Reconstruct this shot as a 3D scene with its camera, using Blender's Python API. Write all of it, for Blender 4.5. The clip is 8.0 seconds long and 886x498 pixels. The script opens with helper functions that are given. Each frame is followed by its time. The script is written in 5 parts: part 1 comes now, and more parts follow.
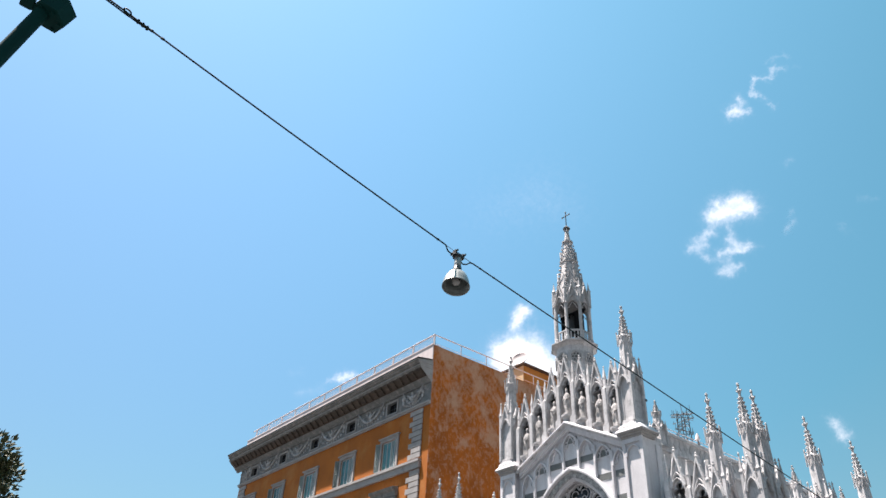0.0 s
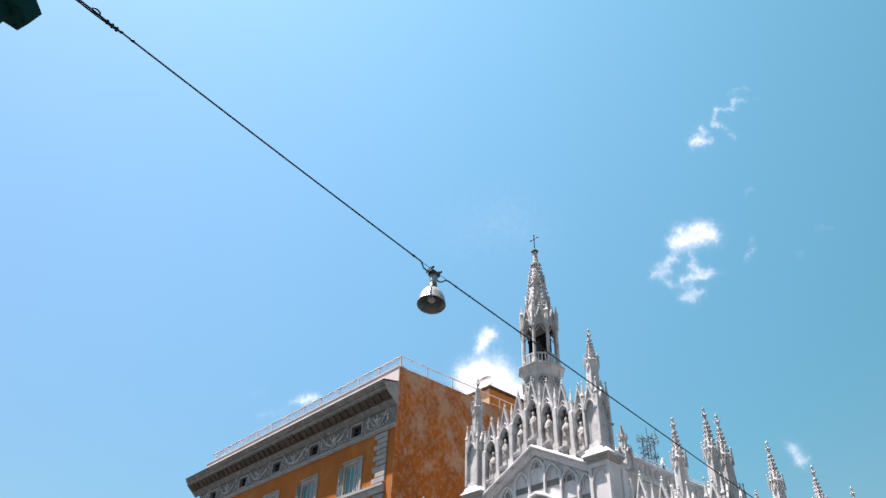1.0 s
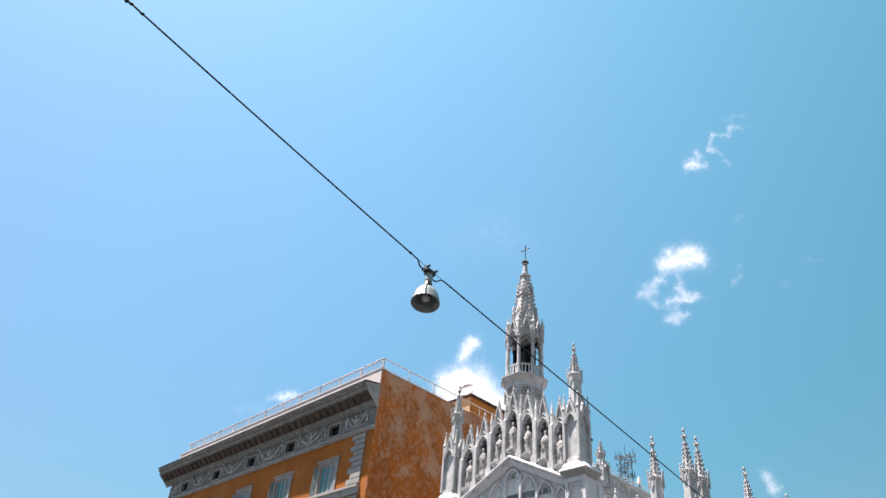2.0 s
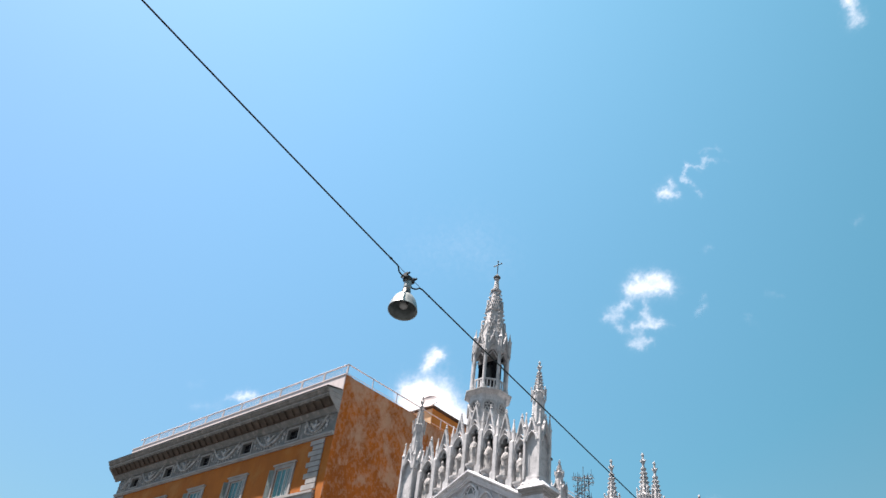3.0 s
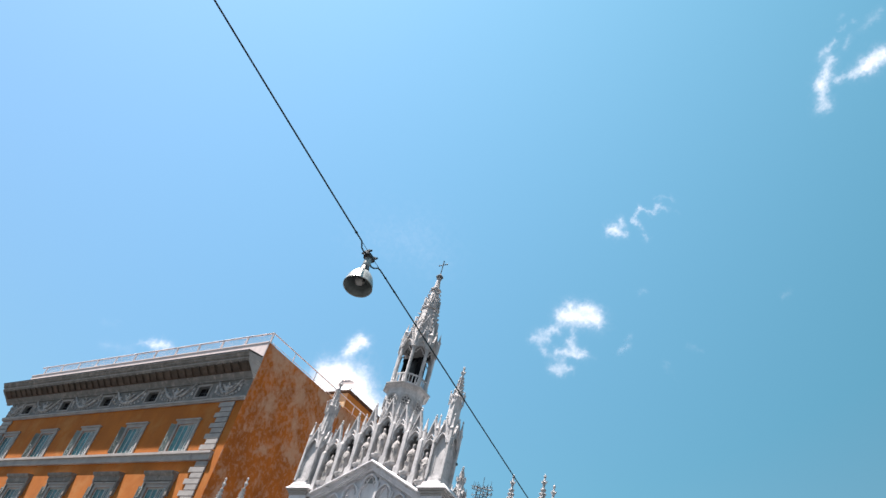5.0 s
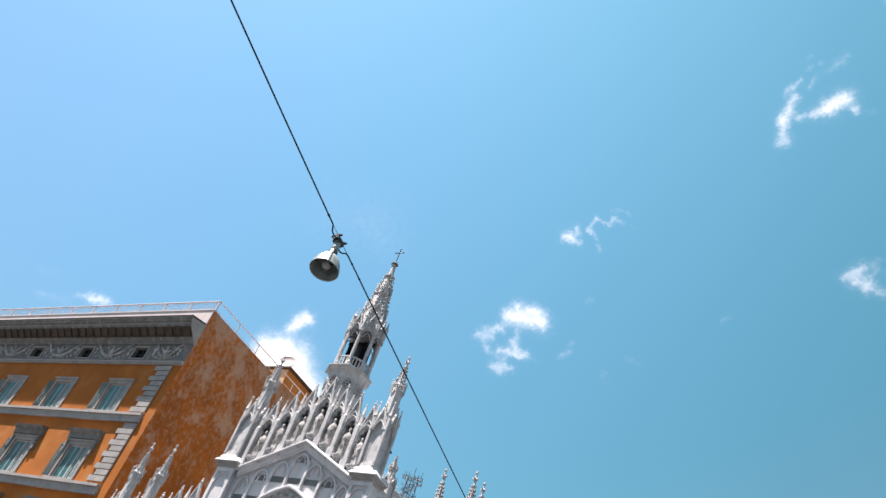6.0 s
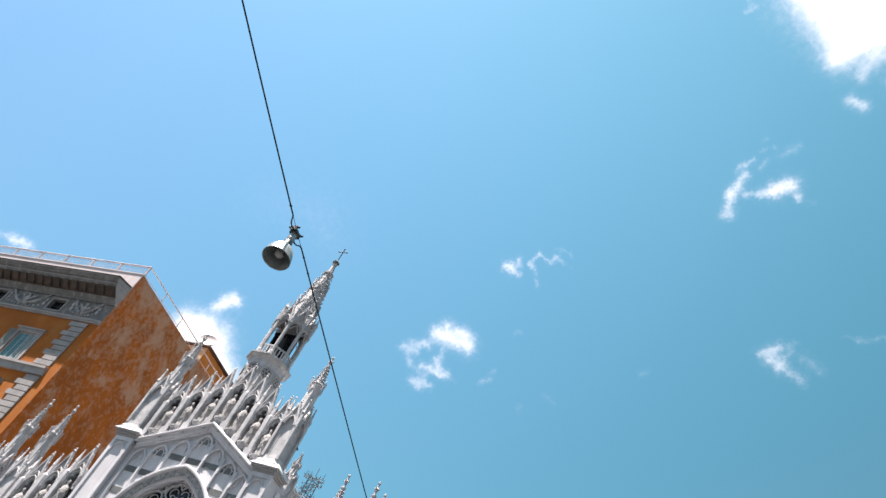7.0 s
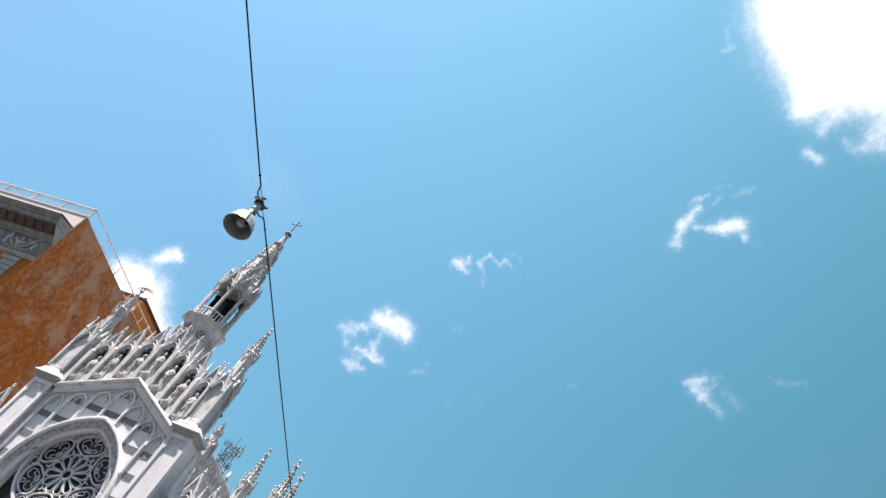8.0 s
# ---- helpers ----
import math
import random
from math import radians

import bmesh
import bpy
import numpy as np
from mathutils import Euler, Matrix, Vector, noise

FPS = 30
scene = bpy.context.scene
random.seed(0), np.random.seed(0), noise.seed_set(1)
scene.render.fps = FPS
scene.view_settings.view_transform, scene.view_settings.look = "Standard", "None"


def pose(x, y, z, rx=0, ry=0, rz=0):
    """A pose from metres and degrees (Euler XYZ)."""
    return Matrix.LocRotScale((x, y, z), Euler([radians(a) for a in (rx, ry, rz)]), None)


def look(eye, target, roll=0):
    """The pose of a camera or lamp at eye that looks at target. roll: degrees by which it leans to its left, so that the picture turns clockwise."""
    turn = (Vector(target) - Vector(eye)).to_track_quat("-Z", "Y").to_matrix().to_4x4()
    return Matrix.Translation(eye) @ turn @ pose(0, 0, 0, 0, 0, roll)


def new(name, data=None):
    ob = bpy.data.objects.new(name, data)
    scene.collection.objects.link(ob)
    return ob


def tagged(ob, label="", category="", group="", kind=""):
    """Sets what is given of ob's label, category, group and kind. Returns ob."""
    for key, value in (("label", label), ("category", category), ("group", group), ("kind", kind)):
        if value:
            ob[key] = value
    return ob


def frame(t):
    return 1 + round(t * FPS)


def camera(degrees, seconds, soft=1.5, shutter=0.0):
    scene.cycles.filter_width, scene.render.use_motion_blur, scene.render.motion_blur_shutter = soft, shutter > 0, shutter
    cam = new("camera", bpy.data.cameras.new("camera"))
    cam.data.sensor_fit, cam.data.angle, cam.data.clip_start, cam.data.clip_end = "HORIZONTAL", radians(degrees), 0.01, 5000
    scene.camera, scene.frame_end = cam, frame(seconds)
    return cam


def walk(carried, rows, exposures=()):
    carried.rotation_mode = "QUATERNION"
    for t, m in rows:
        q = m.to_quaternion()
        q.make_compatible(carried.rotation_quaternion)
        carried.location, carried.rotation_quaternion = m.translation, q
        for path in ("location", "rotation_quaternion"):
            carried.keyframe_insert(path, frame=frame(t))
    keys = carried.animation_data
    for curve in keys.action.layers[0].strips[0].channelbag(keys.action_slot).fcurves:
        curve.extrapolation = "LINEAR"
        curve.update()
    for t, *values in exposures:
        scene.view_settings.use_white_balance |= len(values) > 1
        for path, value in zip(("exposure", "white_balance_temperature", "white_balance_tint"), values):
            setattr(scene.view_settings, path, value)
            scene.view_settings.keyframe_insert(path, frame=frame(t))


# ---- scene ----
cam = camera(63.6, 8.0)
PATH = [
    (0, (6.751, 3.873, 1.928), (5.441, 4.877, 3.057), 3.1),
    (0.5, (6.64, 3.907, 1.967), (5.371, 4.932, 3.125), 3.4),
    (1, (6.572, 3.909, 1.975), (5.348, 4.959, 3.158), 2.2),
    (1.2, (6.540, 3.922, 1.962), (5.318, 4.975, 3.144), 2.7),
    (2.3, (6.417, 3.920, 1.961), (5.236, 4.991, 3.168), 6.5),
    (2.5, (6.387, 3.908, 1.977), (5.223, 4.99, 3.192), 6.9),
    (3, (6.324, 3.919, 1.991), (5.196, 5.021, 3.22), 7.9),
    (3.5, (6.27, 3.908, 1.991), (5.128, 5.023, 3.196), 9.3),
    (4, (6.23, 3.887, 1.979), (5.13, 5.039, 3.188), 11.9),
    (4.2, (6.206, 3.895, 1.960), (5.118, 5.057, 3.170), 13.4),
    (5.3, (6.114, 3.831, 1.933), (5.148, 5.050, 3.191), 16.8),
    (5.5, (6.087, 3.802, 1.938), (5.151, 5.044, 3.196), 17.1),
    (6, (5.997, 3.809, 1.967), (5.094, 5.079, 3.221), 20.1),
    (6.5, (5.989, 3.732, 1.914), (5.128, 4.991, 3.206), 25.5),
    (7, (5.976, 3.663, 1.852), (5.218, 4.953, 3.179), 27.5),
    (7.5, (5.89, 3.666, 1.882), (5.205, 4.986, 3.22), 30.0),
    (8, (5.834, 3.653, 1.891), (5.205, 4.978, 3.25), 32.7),
]
walk(cam, [(t, look(eye, target, roll)) for t, eye, target, roll in PATH])

# ---- light ----
SUN_EL, SUN_AZ = 70.0, 231.0
SKY_HUE = [(-2.49, (-1.07, 0.297, 2.306)), (-1.479, (-0.554, 0.46, 1.888)), (-1.4, (-0.745, 0.398, 1.632))]
world = bpy.data.worlds.new("sky")
scene.world = world
world.use_nodes = True
wn = world.node_tree
sky = wn.nodes.new("ShaderNodeTexSky")
sky.sky_type, sky.sun_disc = "NISHITA", False
sky.sun_elevation, sky.sun_rotation = radians(SUN_EL), radians(SUN_AZ)
sky.air_density, sky.dust_density, sky.ozone_density, sky.altitude = 1.5, 0.7, 0.4, 100
tint = wn.nodes.new("ShaderNodeMix")
tint.data_type, tint.blend_type = "RGBA", "MULTIPLY"
tint.inputs[0].default_value = 1.0
wn.links.new(sky.outputs[0], tint.inputs[6])
# clear deep air: the sky pales towards the sun and deepens to teal away from it and down to the horizon
sky_way = wn.nodes.new("ShaderNodeTexCoord")
hue = wn.nodes.new("ShaderNodeCombineColor")
for k, (level, slope) in enumerate(SKY_HUE):
    dot, lift, power, bound = wn.nodes.new("ShaderNodeVectorMath"), wn.nodes.new("ShaderNodeMath"), wn.nodes.new("ShaderNodeMath"), wn.nodes.new("ShaderNodeClamp")
    dot.operation, lift.operation, power.operation = "DOT_PRODUCT", "ADD", "POWER"
    dot.inputs[1].default_value = slope
    lift.inputs[1].default_value = level
    power.inputs[0].default_value = 2.0
    bound.inputs[1].default_value, bound.inputs[2].default_value = 0.5, 1.6
    wn.links.new(sky_way.outputs["Generated"], dot.inputs[0])
    wn.links.new(dot.outputs["Value"], lift.inputs[0])
    wn.links.new(lift.outputs[0], power.inputs[1])
    wn.links.new(power.outputs[0], bound.inputs[0])
    wn.links.new(bound.outputs[0], hue.inputs[k])
wn.links.new(hue.outputs[0], tint.inputs[7])
wn.links.new(tint.outputs[2], wn.nodes["Background"].inputs[0])
wn.nodes["Background"].inputs[1].default_value = 0.064
sun = new("sun", bpy.data.lights.new("sun", "SUN"))
sun.data.energy, sun.data.angle, sun.data.color = 5.0, radians(0.53), (1.0, 0.90, 0.84)
SUN_DIR = Vector((math.sin(radians(SUN_AZ)) * math.cos(radians(SUN_EL)), math.cos(radians(SUN_AZ)) * math.cos(radians(SUN_EL)), math.sin(radians(SUN_EL))))
sun.matrix_world = look(SUN_DIR * 100, (0, 0, 0))
scene.view_settings.exposure = 1.31


# ---- materials ----
def material(name, base, rough=0.85, vary=0.12, scale=1.5, grain=40.0, bump=0.25, dist=0.01, metal=0.0, stain=None, stain_at=(0.5, 0.62), stain_scale=0.6, rand=0.06, streak=0.0, stain_mix=0.85, mottle=0.0, bare=None):
    """Procedural surface: base colour varied at two scales, optional stain colour in patches, fine relief."""
    m = bpy.data.materials.new(name)
    m.use_nodes = True
    nt = m.node_tree
    b = nt.nodes["Principled BSDF"]
    b.inputs["Roughness"].default_value, b.inputs["Metallic"].default_value = rough, metal
    tc = nt.nodes.new("ShaderNodeNewGeometry")

    def noise_tex(sc, detail=6.0, stretch=None, rough_n=0.6):
        t = nt.nodes.new("ShaderNodeTexNoise")
        t.inputs["Scale"].default_value, t.inputs["Detail"].default_value, t.inputs["Roughness"].default_value = sc, detail, rough_n
        if stretch:
            mp = nt.nodes.new("ShaderNodeMapping")
            mp.inputs["Scale"].default_value = stretch
            nt.links.new(tc.outputs["Position"], mp.inputs["Vector"])
            nt.links.new(mp.outputs[0], t.inputs["Vector"])
        else:
            nt.links.new(tc.outputs["Position"], t.inputs["Vector"])
        return t.outputs["Fac"]

    def ramp(fac, lo, hi, a, c):
        r = nt.nodes.new("ShaderNodeMapRange")
        r.inputs[1].default_value, r.inputs[2].default_value, r.inputs[3].default_value, r.inputs[4].default_value = lo, hi, a, c
        nt.links.new(fac, r.inputs[0])
        return r.outputs[0]

    def mix(fac, a, c, mode="MIX"):
        x = nt.nodes.new("ShaderNodeMix")
        x.data_type, x.blend_type = "RGBA", mode
        if isinstance(fac, float):
            x.inputs[0].default_value = fac
        else:
            nt.links.new(fac, x.inputs[0])
        for slot, v in ((6, a), (7, c)):
            if isinstance(v, tuple):
                x.inputs[slot].default_value = (*v, 1)
            else:
                nt.links.new(v, x.inputs[slot])
        return x.outputs[2]

    dark = tuple(c * (1 - vary * 1.6) for c in base)
    light = tuple(min(1, c * (1 + vary)) for c in base)
    col = mix(ramp(noise_tex(scale), 0.35, 0.65, 0, 1), dark, light)
    fine = noise_tex(grain, 4.0)
    col = mix(ramp(fine, 0.3, 0.7, 0, 0.35), col, tuple(c * 0.72 for c in base))
    if streak:
        col = mix(ramp(noise_tex(1.0, 5.0, (5.0, 5.0, 0.35)), 0.5, 0.75, 0, streak), col, tuple(c * 0.45 for c in base))
    if stain:
        patches = noise_tex(stain_scale, 10.0, (1.0, 1.0, 0.75) if bare else None, 0.66)
        if bare:
            # the coat has come off most along the wall head and in low courses
            sep, add = nt.nodes.new("ShaderNodeSeparateXYZ"), nt.nodes.new("ShaderNodeMath")
            nt.links.new(tc.outputs["Position"], sep.inputs[0])
            nt.links.new(patches, add.inputs[0])
            lost = ramp(sep.outputs["Z"], bare[0], bare[1], 0, 0.1)
            nt.links.new(lost, add.inputs[1])
            patches = add.outputs[0]
        col = mix(ramp(patches, stain_at[0], stain_at[1], 0, stain_mix), col, stain)
        if mottle:
            specks = noise_tex(stain_scale * 4, 10.0, (1.0, 1.0, 0.8), 0.7)
            if bare:
                more = nt.nodes.new("ShaderNodeMath")
                nt.links.new(specks, more.inputs[0])
                nt.links.new(lost, more.inputs[1])
                specks = more.outputs[0]
            col = mix(ramp(specks, 0.53, 0.62, 0, mottle), col, stain)
    if rand:
        oi = nt.nodes.new("ShaderNodeObjectInfo")
        v = nt.nodes.new("ShaderNodeHueSaturation")
        nt.links.new(ramp(oi.outputs["Random"], 0, 1, 1 - rand * 2, 1 + rand), v.inputs["Value"])
        nt.links.new(col, v.inputs["Color"])
        col = v.outputs[0]
    nt.links.new(col, b.inputs["Base Color"])
    bp = nt.nodes.new("ShaderNodeBump")
    bp.inputs["Strength"].default_value, bp.inputs["Distance"].default_value = bump, dist
    nt.links.new(fine, bp.inputs["Height"])
    nt.links.new(bp.outputs[0], b.inputs["Normal"])
    return m


MARBLE = material("pale marble", (0.76, 0.745, 0.77), 0.7, 0.06, 1.2, 30, 0.3, 0.01, stain=(0.46, 0.46, 0.465), stain_at=(0.52, 0.76), stain_scale=1.6, streak=0.36, stain_mix=0.4, mottle=0.14)
# real dirt on pinnacles and carving; on nave and aisles a shade-darkened marble
WEATHERED_SHADED = material("weathered and shaded marble", (0.66, 0.645, 0.655), 0.75, 0.1, 2.2, 22, 0.6, 0.02, stain=(0.27, 0.275, 0.28), stain_at=(0.50, 0.68), stain_scale=3.2, streak=0.7, stain_mix=0.7, mottle=0.35)
CARVED = material("carved marble", (0.54, 0.525, 0.53), 0.75, 0.1, 2.5, 14, 0.9, 0.04, stain=(0.25, 0.25, 0.25), stain_at=(0.55, 0.72), stain_scale=4.0)
GREY_STONE = material("grey stone", (0.19, 0.205, 0.205), 0.75, 0.15, 2.0, 30, 0.3, 0.008, rand=0.15)
DARK_GLASS = material("dark glass", (0.02, 0.03, 0.032), 0.12, 0.2, 1.0, 10, 0.05, 0.002, rand=0)
TEAL_GLASS = material("window glass", (0.05, 0.17, 0.175), 0.2, 0.25, 2.0, 10, 0.05, 0.002, rand=0.3)
STATUE = material("statue stone", (0.50, 0.48, 0.475), 0.8, 0.15, 3.0, 18, 0.8, 0.04, stain=(0.2, 0.2, 0.2), stain_at=(0.48, 0.66), stain_scale=5.0)
ORANGE = material("orange plaster", (0.445, 0.135, 0.014), 0.9, 0.12, 0.5, 25, 0.2, 0.006, stain=(0.46, 0.19, 0.05), stain_at=(0.5, 0.7), stain_scale=0.8, streak=0.2, rand=0)
SIDE = material("weathered orange plaster", (0.51, 0.128, 0.009), 0.92, 0.16, 0.7, 9, 0.6, 0.02, stain=(0.64, 0.42, 0.29), stain_at=(0.56, 0.68), stain_scale=0.95, stain_mix=0.54, mottle=0.28, streak=0.26, rand=0, bare=(12.5, 22.4))
TRIM = material("grey travertine", (0.40, 0.38, 0.37), 0.8, 0.12, 1.5, 20, 0.4, 0.01, stain=(0.2, 0.19, 0.18), stain_at=(0.58, 0.72), stain_scale=1.5)
CORNICE = material("dark weathered cornice stone", (0.21, 0.205, 0.195), 0.85, 0.18, 1.5, 20, 0.5, 0.015, stain=(0.36, 0.33, 0.30), stain_at=(0.52, 0.66), stain_scale=2.6, streak=0.5, mottle=0.35)
# dark base carries the shade of recesses; the weathered knob shares it
NICHE = material("weathered and shade-dark stone", (0.17, 0.17, 0.172), 0.85, 0.2, 2.0, 20, 0.5, 0.015)
# paler copy of the ochre plaster, with sunlight put into the colour
SUNLIT_OCHRE = material("sunlit ochre plaster", (0.66, 0.50, 0.31), 0.9, 0.1, 0.8, 20, 0.2, 0.006, rand=0)
OCHRE = material("ochre plaster", (0.58, 0.26, 0.06), 0.9, 0.1, 0.8, 20, 0.2, 0.006, rand=0)
BAND = material("grey carved foliage", (0.50, 0.50, 0.50), 0.85, 0.3, 6.0, 11, 1.0, 0.06, stain=(0.2, 0.205, 0.21), stain_at=(0.5, 0.62), stain_scale=7.0)
# brown of soffit and eave, kept extra dark for the shade under the cornice
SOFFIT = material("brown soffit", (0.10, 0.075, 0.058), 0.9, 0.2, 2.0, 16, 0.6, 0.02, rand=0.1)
FRIEZE = material("grey frieze plaster", (0.21, 0.215, 0.215), 0.85, 0.15, 1.6, 14, 0.5, 0.02, stain=(0.36, 0.34, 0.32), stain_at=(0.52, 0.66), stain_scale=2.6, rand=0)
RELIEF = material("grey stucco relief", (0.52, 0.51, 0.51), 0.85, 0.25, 4.0, 14, 0.8, 0.03, stain=(0.12, 0.12, 0.12), stain_at=(0.5, 0.65), stain_scale=5.0)
WHITE = material("white render", (0.80, 0.70, 0.69), 0.85, 0.07, 0.8, 20, 0.2, 0.006, streak=0.25)
SHUTTER = material("grey-green shutter", (0.22, 0.28, 0.28), 0.6, 0.12, 3.0, 30, 0.2, 0.004, rand=0.12)
CURTAIN = material("pale curtain", (0.48, 0.52, 0.53), 0.8, 0.1, 3.0, 30, 0.2, 0.01)
# near-black without sheen: stands in for the shade of unlit insides
DARK = material("unlit interior black", (0.012, 0.012, 0.014), 0.9, 0.1, 1.0, 10, 0.1, 0.002, rand=0)
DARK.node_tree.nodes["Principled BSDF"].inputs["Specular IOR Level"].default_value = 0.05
ROOF = material("terracotta roof", (0.33, 0.16, 0.09), 0.9, 0.2, 1.0, 20, 0.4, 0.01, rand=0)
RAIL = material("painted rail", (0.60, 0.54, 0.54), 0.5, 0.08, 2.0, 30, 0.1, 0.002, metal=0.2)
MAST = material("dark galvanised steel", (0.13, 0.135, 0.145), 0.5, 0.15, 3.0, 30, 0.1, 0.002, metal=0.3)
LEAD = material("grey lead", (0.30, 0.31, 0.32), 0.6, 0.12, 1.0, 20, 0.2, 0.005)
ASPHALT = material("worn asphalt and paving", (0.065, 0.066, 0.068), 0.9, 0.2, 0.4, 60, 0.5, 0.01, rand=0)
GREEN_PAINT = material("dark green paint", (0.002, 0.040, 0.037), 0.75, 0.15, 4.0, 60, 0.1, 0.001, rand=0)
GREEN_PAINT.node_tree.nodes["Principled BSDF"].inputs["Specular IOR Level"].default_value = 0.15
CABLE = material("steel cable", (0.012, 0.02, 0.02), 0.6, 0.2, 8.0, 90, 0.4, 0.002, rand=0)
CABLE.node_tree.nodes["Principled BSDF"].inputs["Specular IOR Level"].default_value = 0.2
LAMP_METAL = material("weathered aluminium", (0.42, 0.43, 0.41), 0.45, 0.18, 12.0, 80, 0.2, 0.001, metal=0.55, stain=(0.22, 0.21, 0.2), stain_at=(0.5, 0.7), stain_scale=14, rand=0)
LAMP_INSIDE = material("dull reflector", (0.19, 0.215, 0.21), 0.6, 0.25, 10.0, 60, 0.1, 0.001, metal=0.0, rand=0)
IRON = material("dark iron", (0.05, 0.05, 0.05), 0.5, 0.2, 5.0, 60, 0.2, 0.001, rand=0)
BULB = material("clear lamp glass", (0.42, 0.41, 0.39), 0.05, 0.05, 10.0, 60, 0.0, 0.001, rand=0)
BARK = material("bark", (0.10, 0.075, 0.05), 0.95, 0.25, 3.0, 25, 0.8, 0.03, rand=0)
LEAF = material("evergreen leaf", (0.060, 0.075, 0.028), 0.6, 0.3, 2.0, 30, 0.1, 0.001, stain=(0.12, 0.085, 0.04), stain_at=(0.5, 0.7), stain_scale=2.5, rand=0)


# ---- mesh helpers ----
class Shape:
    """Collects vertices and faces of one mesh."""

    def __init__(self):
        self.v, self.f = [], []

    def add(self, pts, faces):
        k = len(self.v)
        self.v += [tuple(p) for p in pts]
        self.f += [tuple(i + k for i in q) for q in faces]
        return self

    def box(self, x0, x1, y0, y1, z0, z1, c=0.0):
        """A box, its upright edges chamfered by c."""
        if c:
            p = [(x0 + c, y0), (x1 - c, y0), (x1, y0 + c), (x1, y1 - c), (x1 - c, y1), (x0 + c, y1), (x0, y1 - c), (x0, y0 + c)]
            return self.prism(p, z0, z1)
        pts = [(x, y, z) for z in (z0, z1) for x, y in ((x0, y0), (x1, y0), (x1, y1), (x0, y1))]
        return self.add(pts, [(3, 2, 1, 0), (4, 5, 6, 7), (0, 1, 5, 4), (1, 2, 6, 5), (2, 3, 7, 6), (3, 0, 4, 7)])

    def prism(self, poly, a, b, axis="z"):
        """A polygon pulled from a to b along axis; poly is (x, y), (x, z) or (y, z)."""
        put = {"z": lambda p, d: (p[0], p[1], d), "y": lambda p, d: (p[0], d, p[1]), "x": lambda p, d: (d, p[0], p[1])}[axis]
        n = len(poly)
        pts = [put(p, a) for p in poly] + [put(p, b) for p in poly]
        return self.add(pts, [tuple(range(n))[::-1], tuple(range(n, 2 * n))] + [(i, (i + 1) % n, n + (i + 1) % n, n + i) for i in range(n)])

    def lathe(self, prof, n=8, at=(0, 0, 0), turn=0.0):
        """Rings of n corners: prof is (radius, z)."""
        x, y, z = at
        pts = [(x + r * math.cos(turn + 2 * math.pi * i / n), y + r * math.sin(turn + 2 * math.pi * i / n), z + h) for r, h in prof for i in range(n)]
        fs = [(k * n + i, k * n + (i + 1) % n, (k + 1) * n + (i + 1) % n, (k + 1) * n + i) for k in range(len(prof) - 1) for i in range(n)]
        fs += [tuple(range(n))[::-1], tuple(range((len(prof) - 1) * n, len(prof) * n))]
        return self.add(pts, fs)

    def tube(self, path, r, n=6, r2=None, closed=False, flat=None):
        """A bar along a path; flat: (half width across, half depth along y) for bars that lie in an upright plane."""
        ps = [Vector(p) for p in path]
        m = len(ps)
        pts = []
        for i, p in enumerate(ps):
            a, b = (ps[i - 1], ps[(i + 1) % m]) if closed else (ps[max(i - 1, 0)], ps[min(i + 1, m - 1)])
            d = (b - a).normalized()
            if flat:
                side = d.cross(Vector((0, 1, 0))).normalized()
                pts += [p + side * sx * flat[0] + Vector((0, sy * flat[1], 0)) for sx, sy in ((-1, -1), (-0.45, -1.35), (0.45, -1.35), (1, -1), (1, 1), (-1, 1))]
            else:
                side = d.cross(Vector((0, 0, 1)) if abs(d.z) < 0.9 else Vector((1, 0, 0))).normalized()
                up = side.cross(d)
                rr = r if r2 is None else r + (r2 - r) * i / (m - 1)
                pts += [p + (side * math.cos(2 * math.pi * k / n) + up * math.sin(2 * math.pi * k / n)) * rr for k in range(n)]
        if flat:
            n = 6
        fs = [(i * n + k, i * n + (k + 1) % n, ((i + 1) % m) * n + (k + 1) % n, ((i + 1) % m) * n + k) for i in range(m if closed else m - 1) for k in range(n)]
        if not closed:
            fs += [tuple(range(n))[::-1], tuple(range((m - 1) * n, m * n))]
        return self.add(pts, fs)

    def blob(self, at, r, squash=(1, 1, 1), n=6):
        x, y, z = at
        prof = [(math.sin(a) * r, -math.cos(a) * r) for a in (0.3, 1.0, 1.57, 2.2, 2.85)]
        k = len(self.v)
        self.lathe(prof, n)
        self.v[k:] = [(x + p[0] * squash[0], y + p[1] * squash[1], z + p[2] * squash[2]) for p in self.v[k:]]
        return self

    def mesh(self, name, smooth=False):
        me = bpy.data.meshes.new(name)
        me.from_pydata(self.v, [], self.f)
        bm = bmesh.new()
        bm.from_mesh(me)
        bmesh.ops.recalc_face_normals(bm, faces=bm.faces)
        bm.to_mesh(me)
        bm.free()
        if smooth:
            me.shade_smooth()
        return me


def part(name, shape, mat, parent, label="", smooth=False, kind=""):
    """One mesh object under a thing or a part (parent None: a thing)."""
    me = shape.mesh(name, smooth) if isinstance(shape, Shape) else shape
    if not me.materials:
        me.materials.append(mat)
    ob = new(name, me)
    ob.parent = parent
    if label:
        ob["label"] = label
    if kind:
        ob["kind"] = kind
    return ob


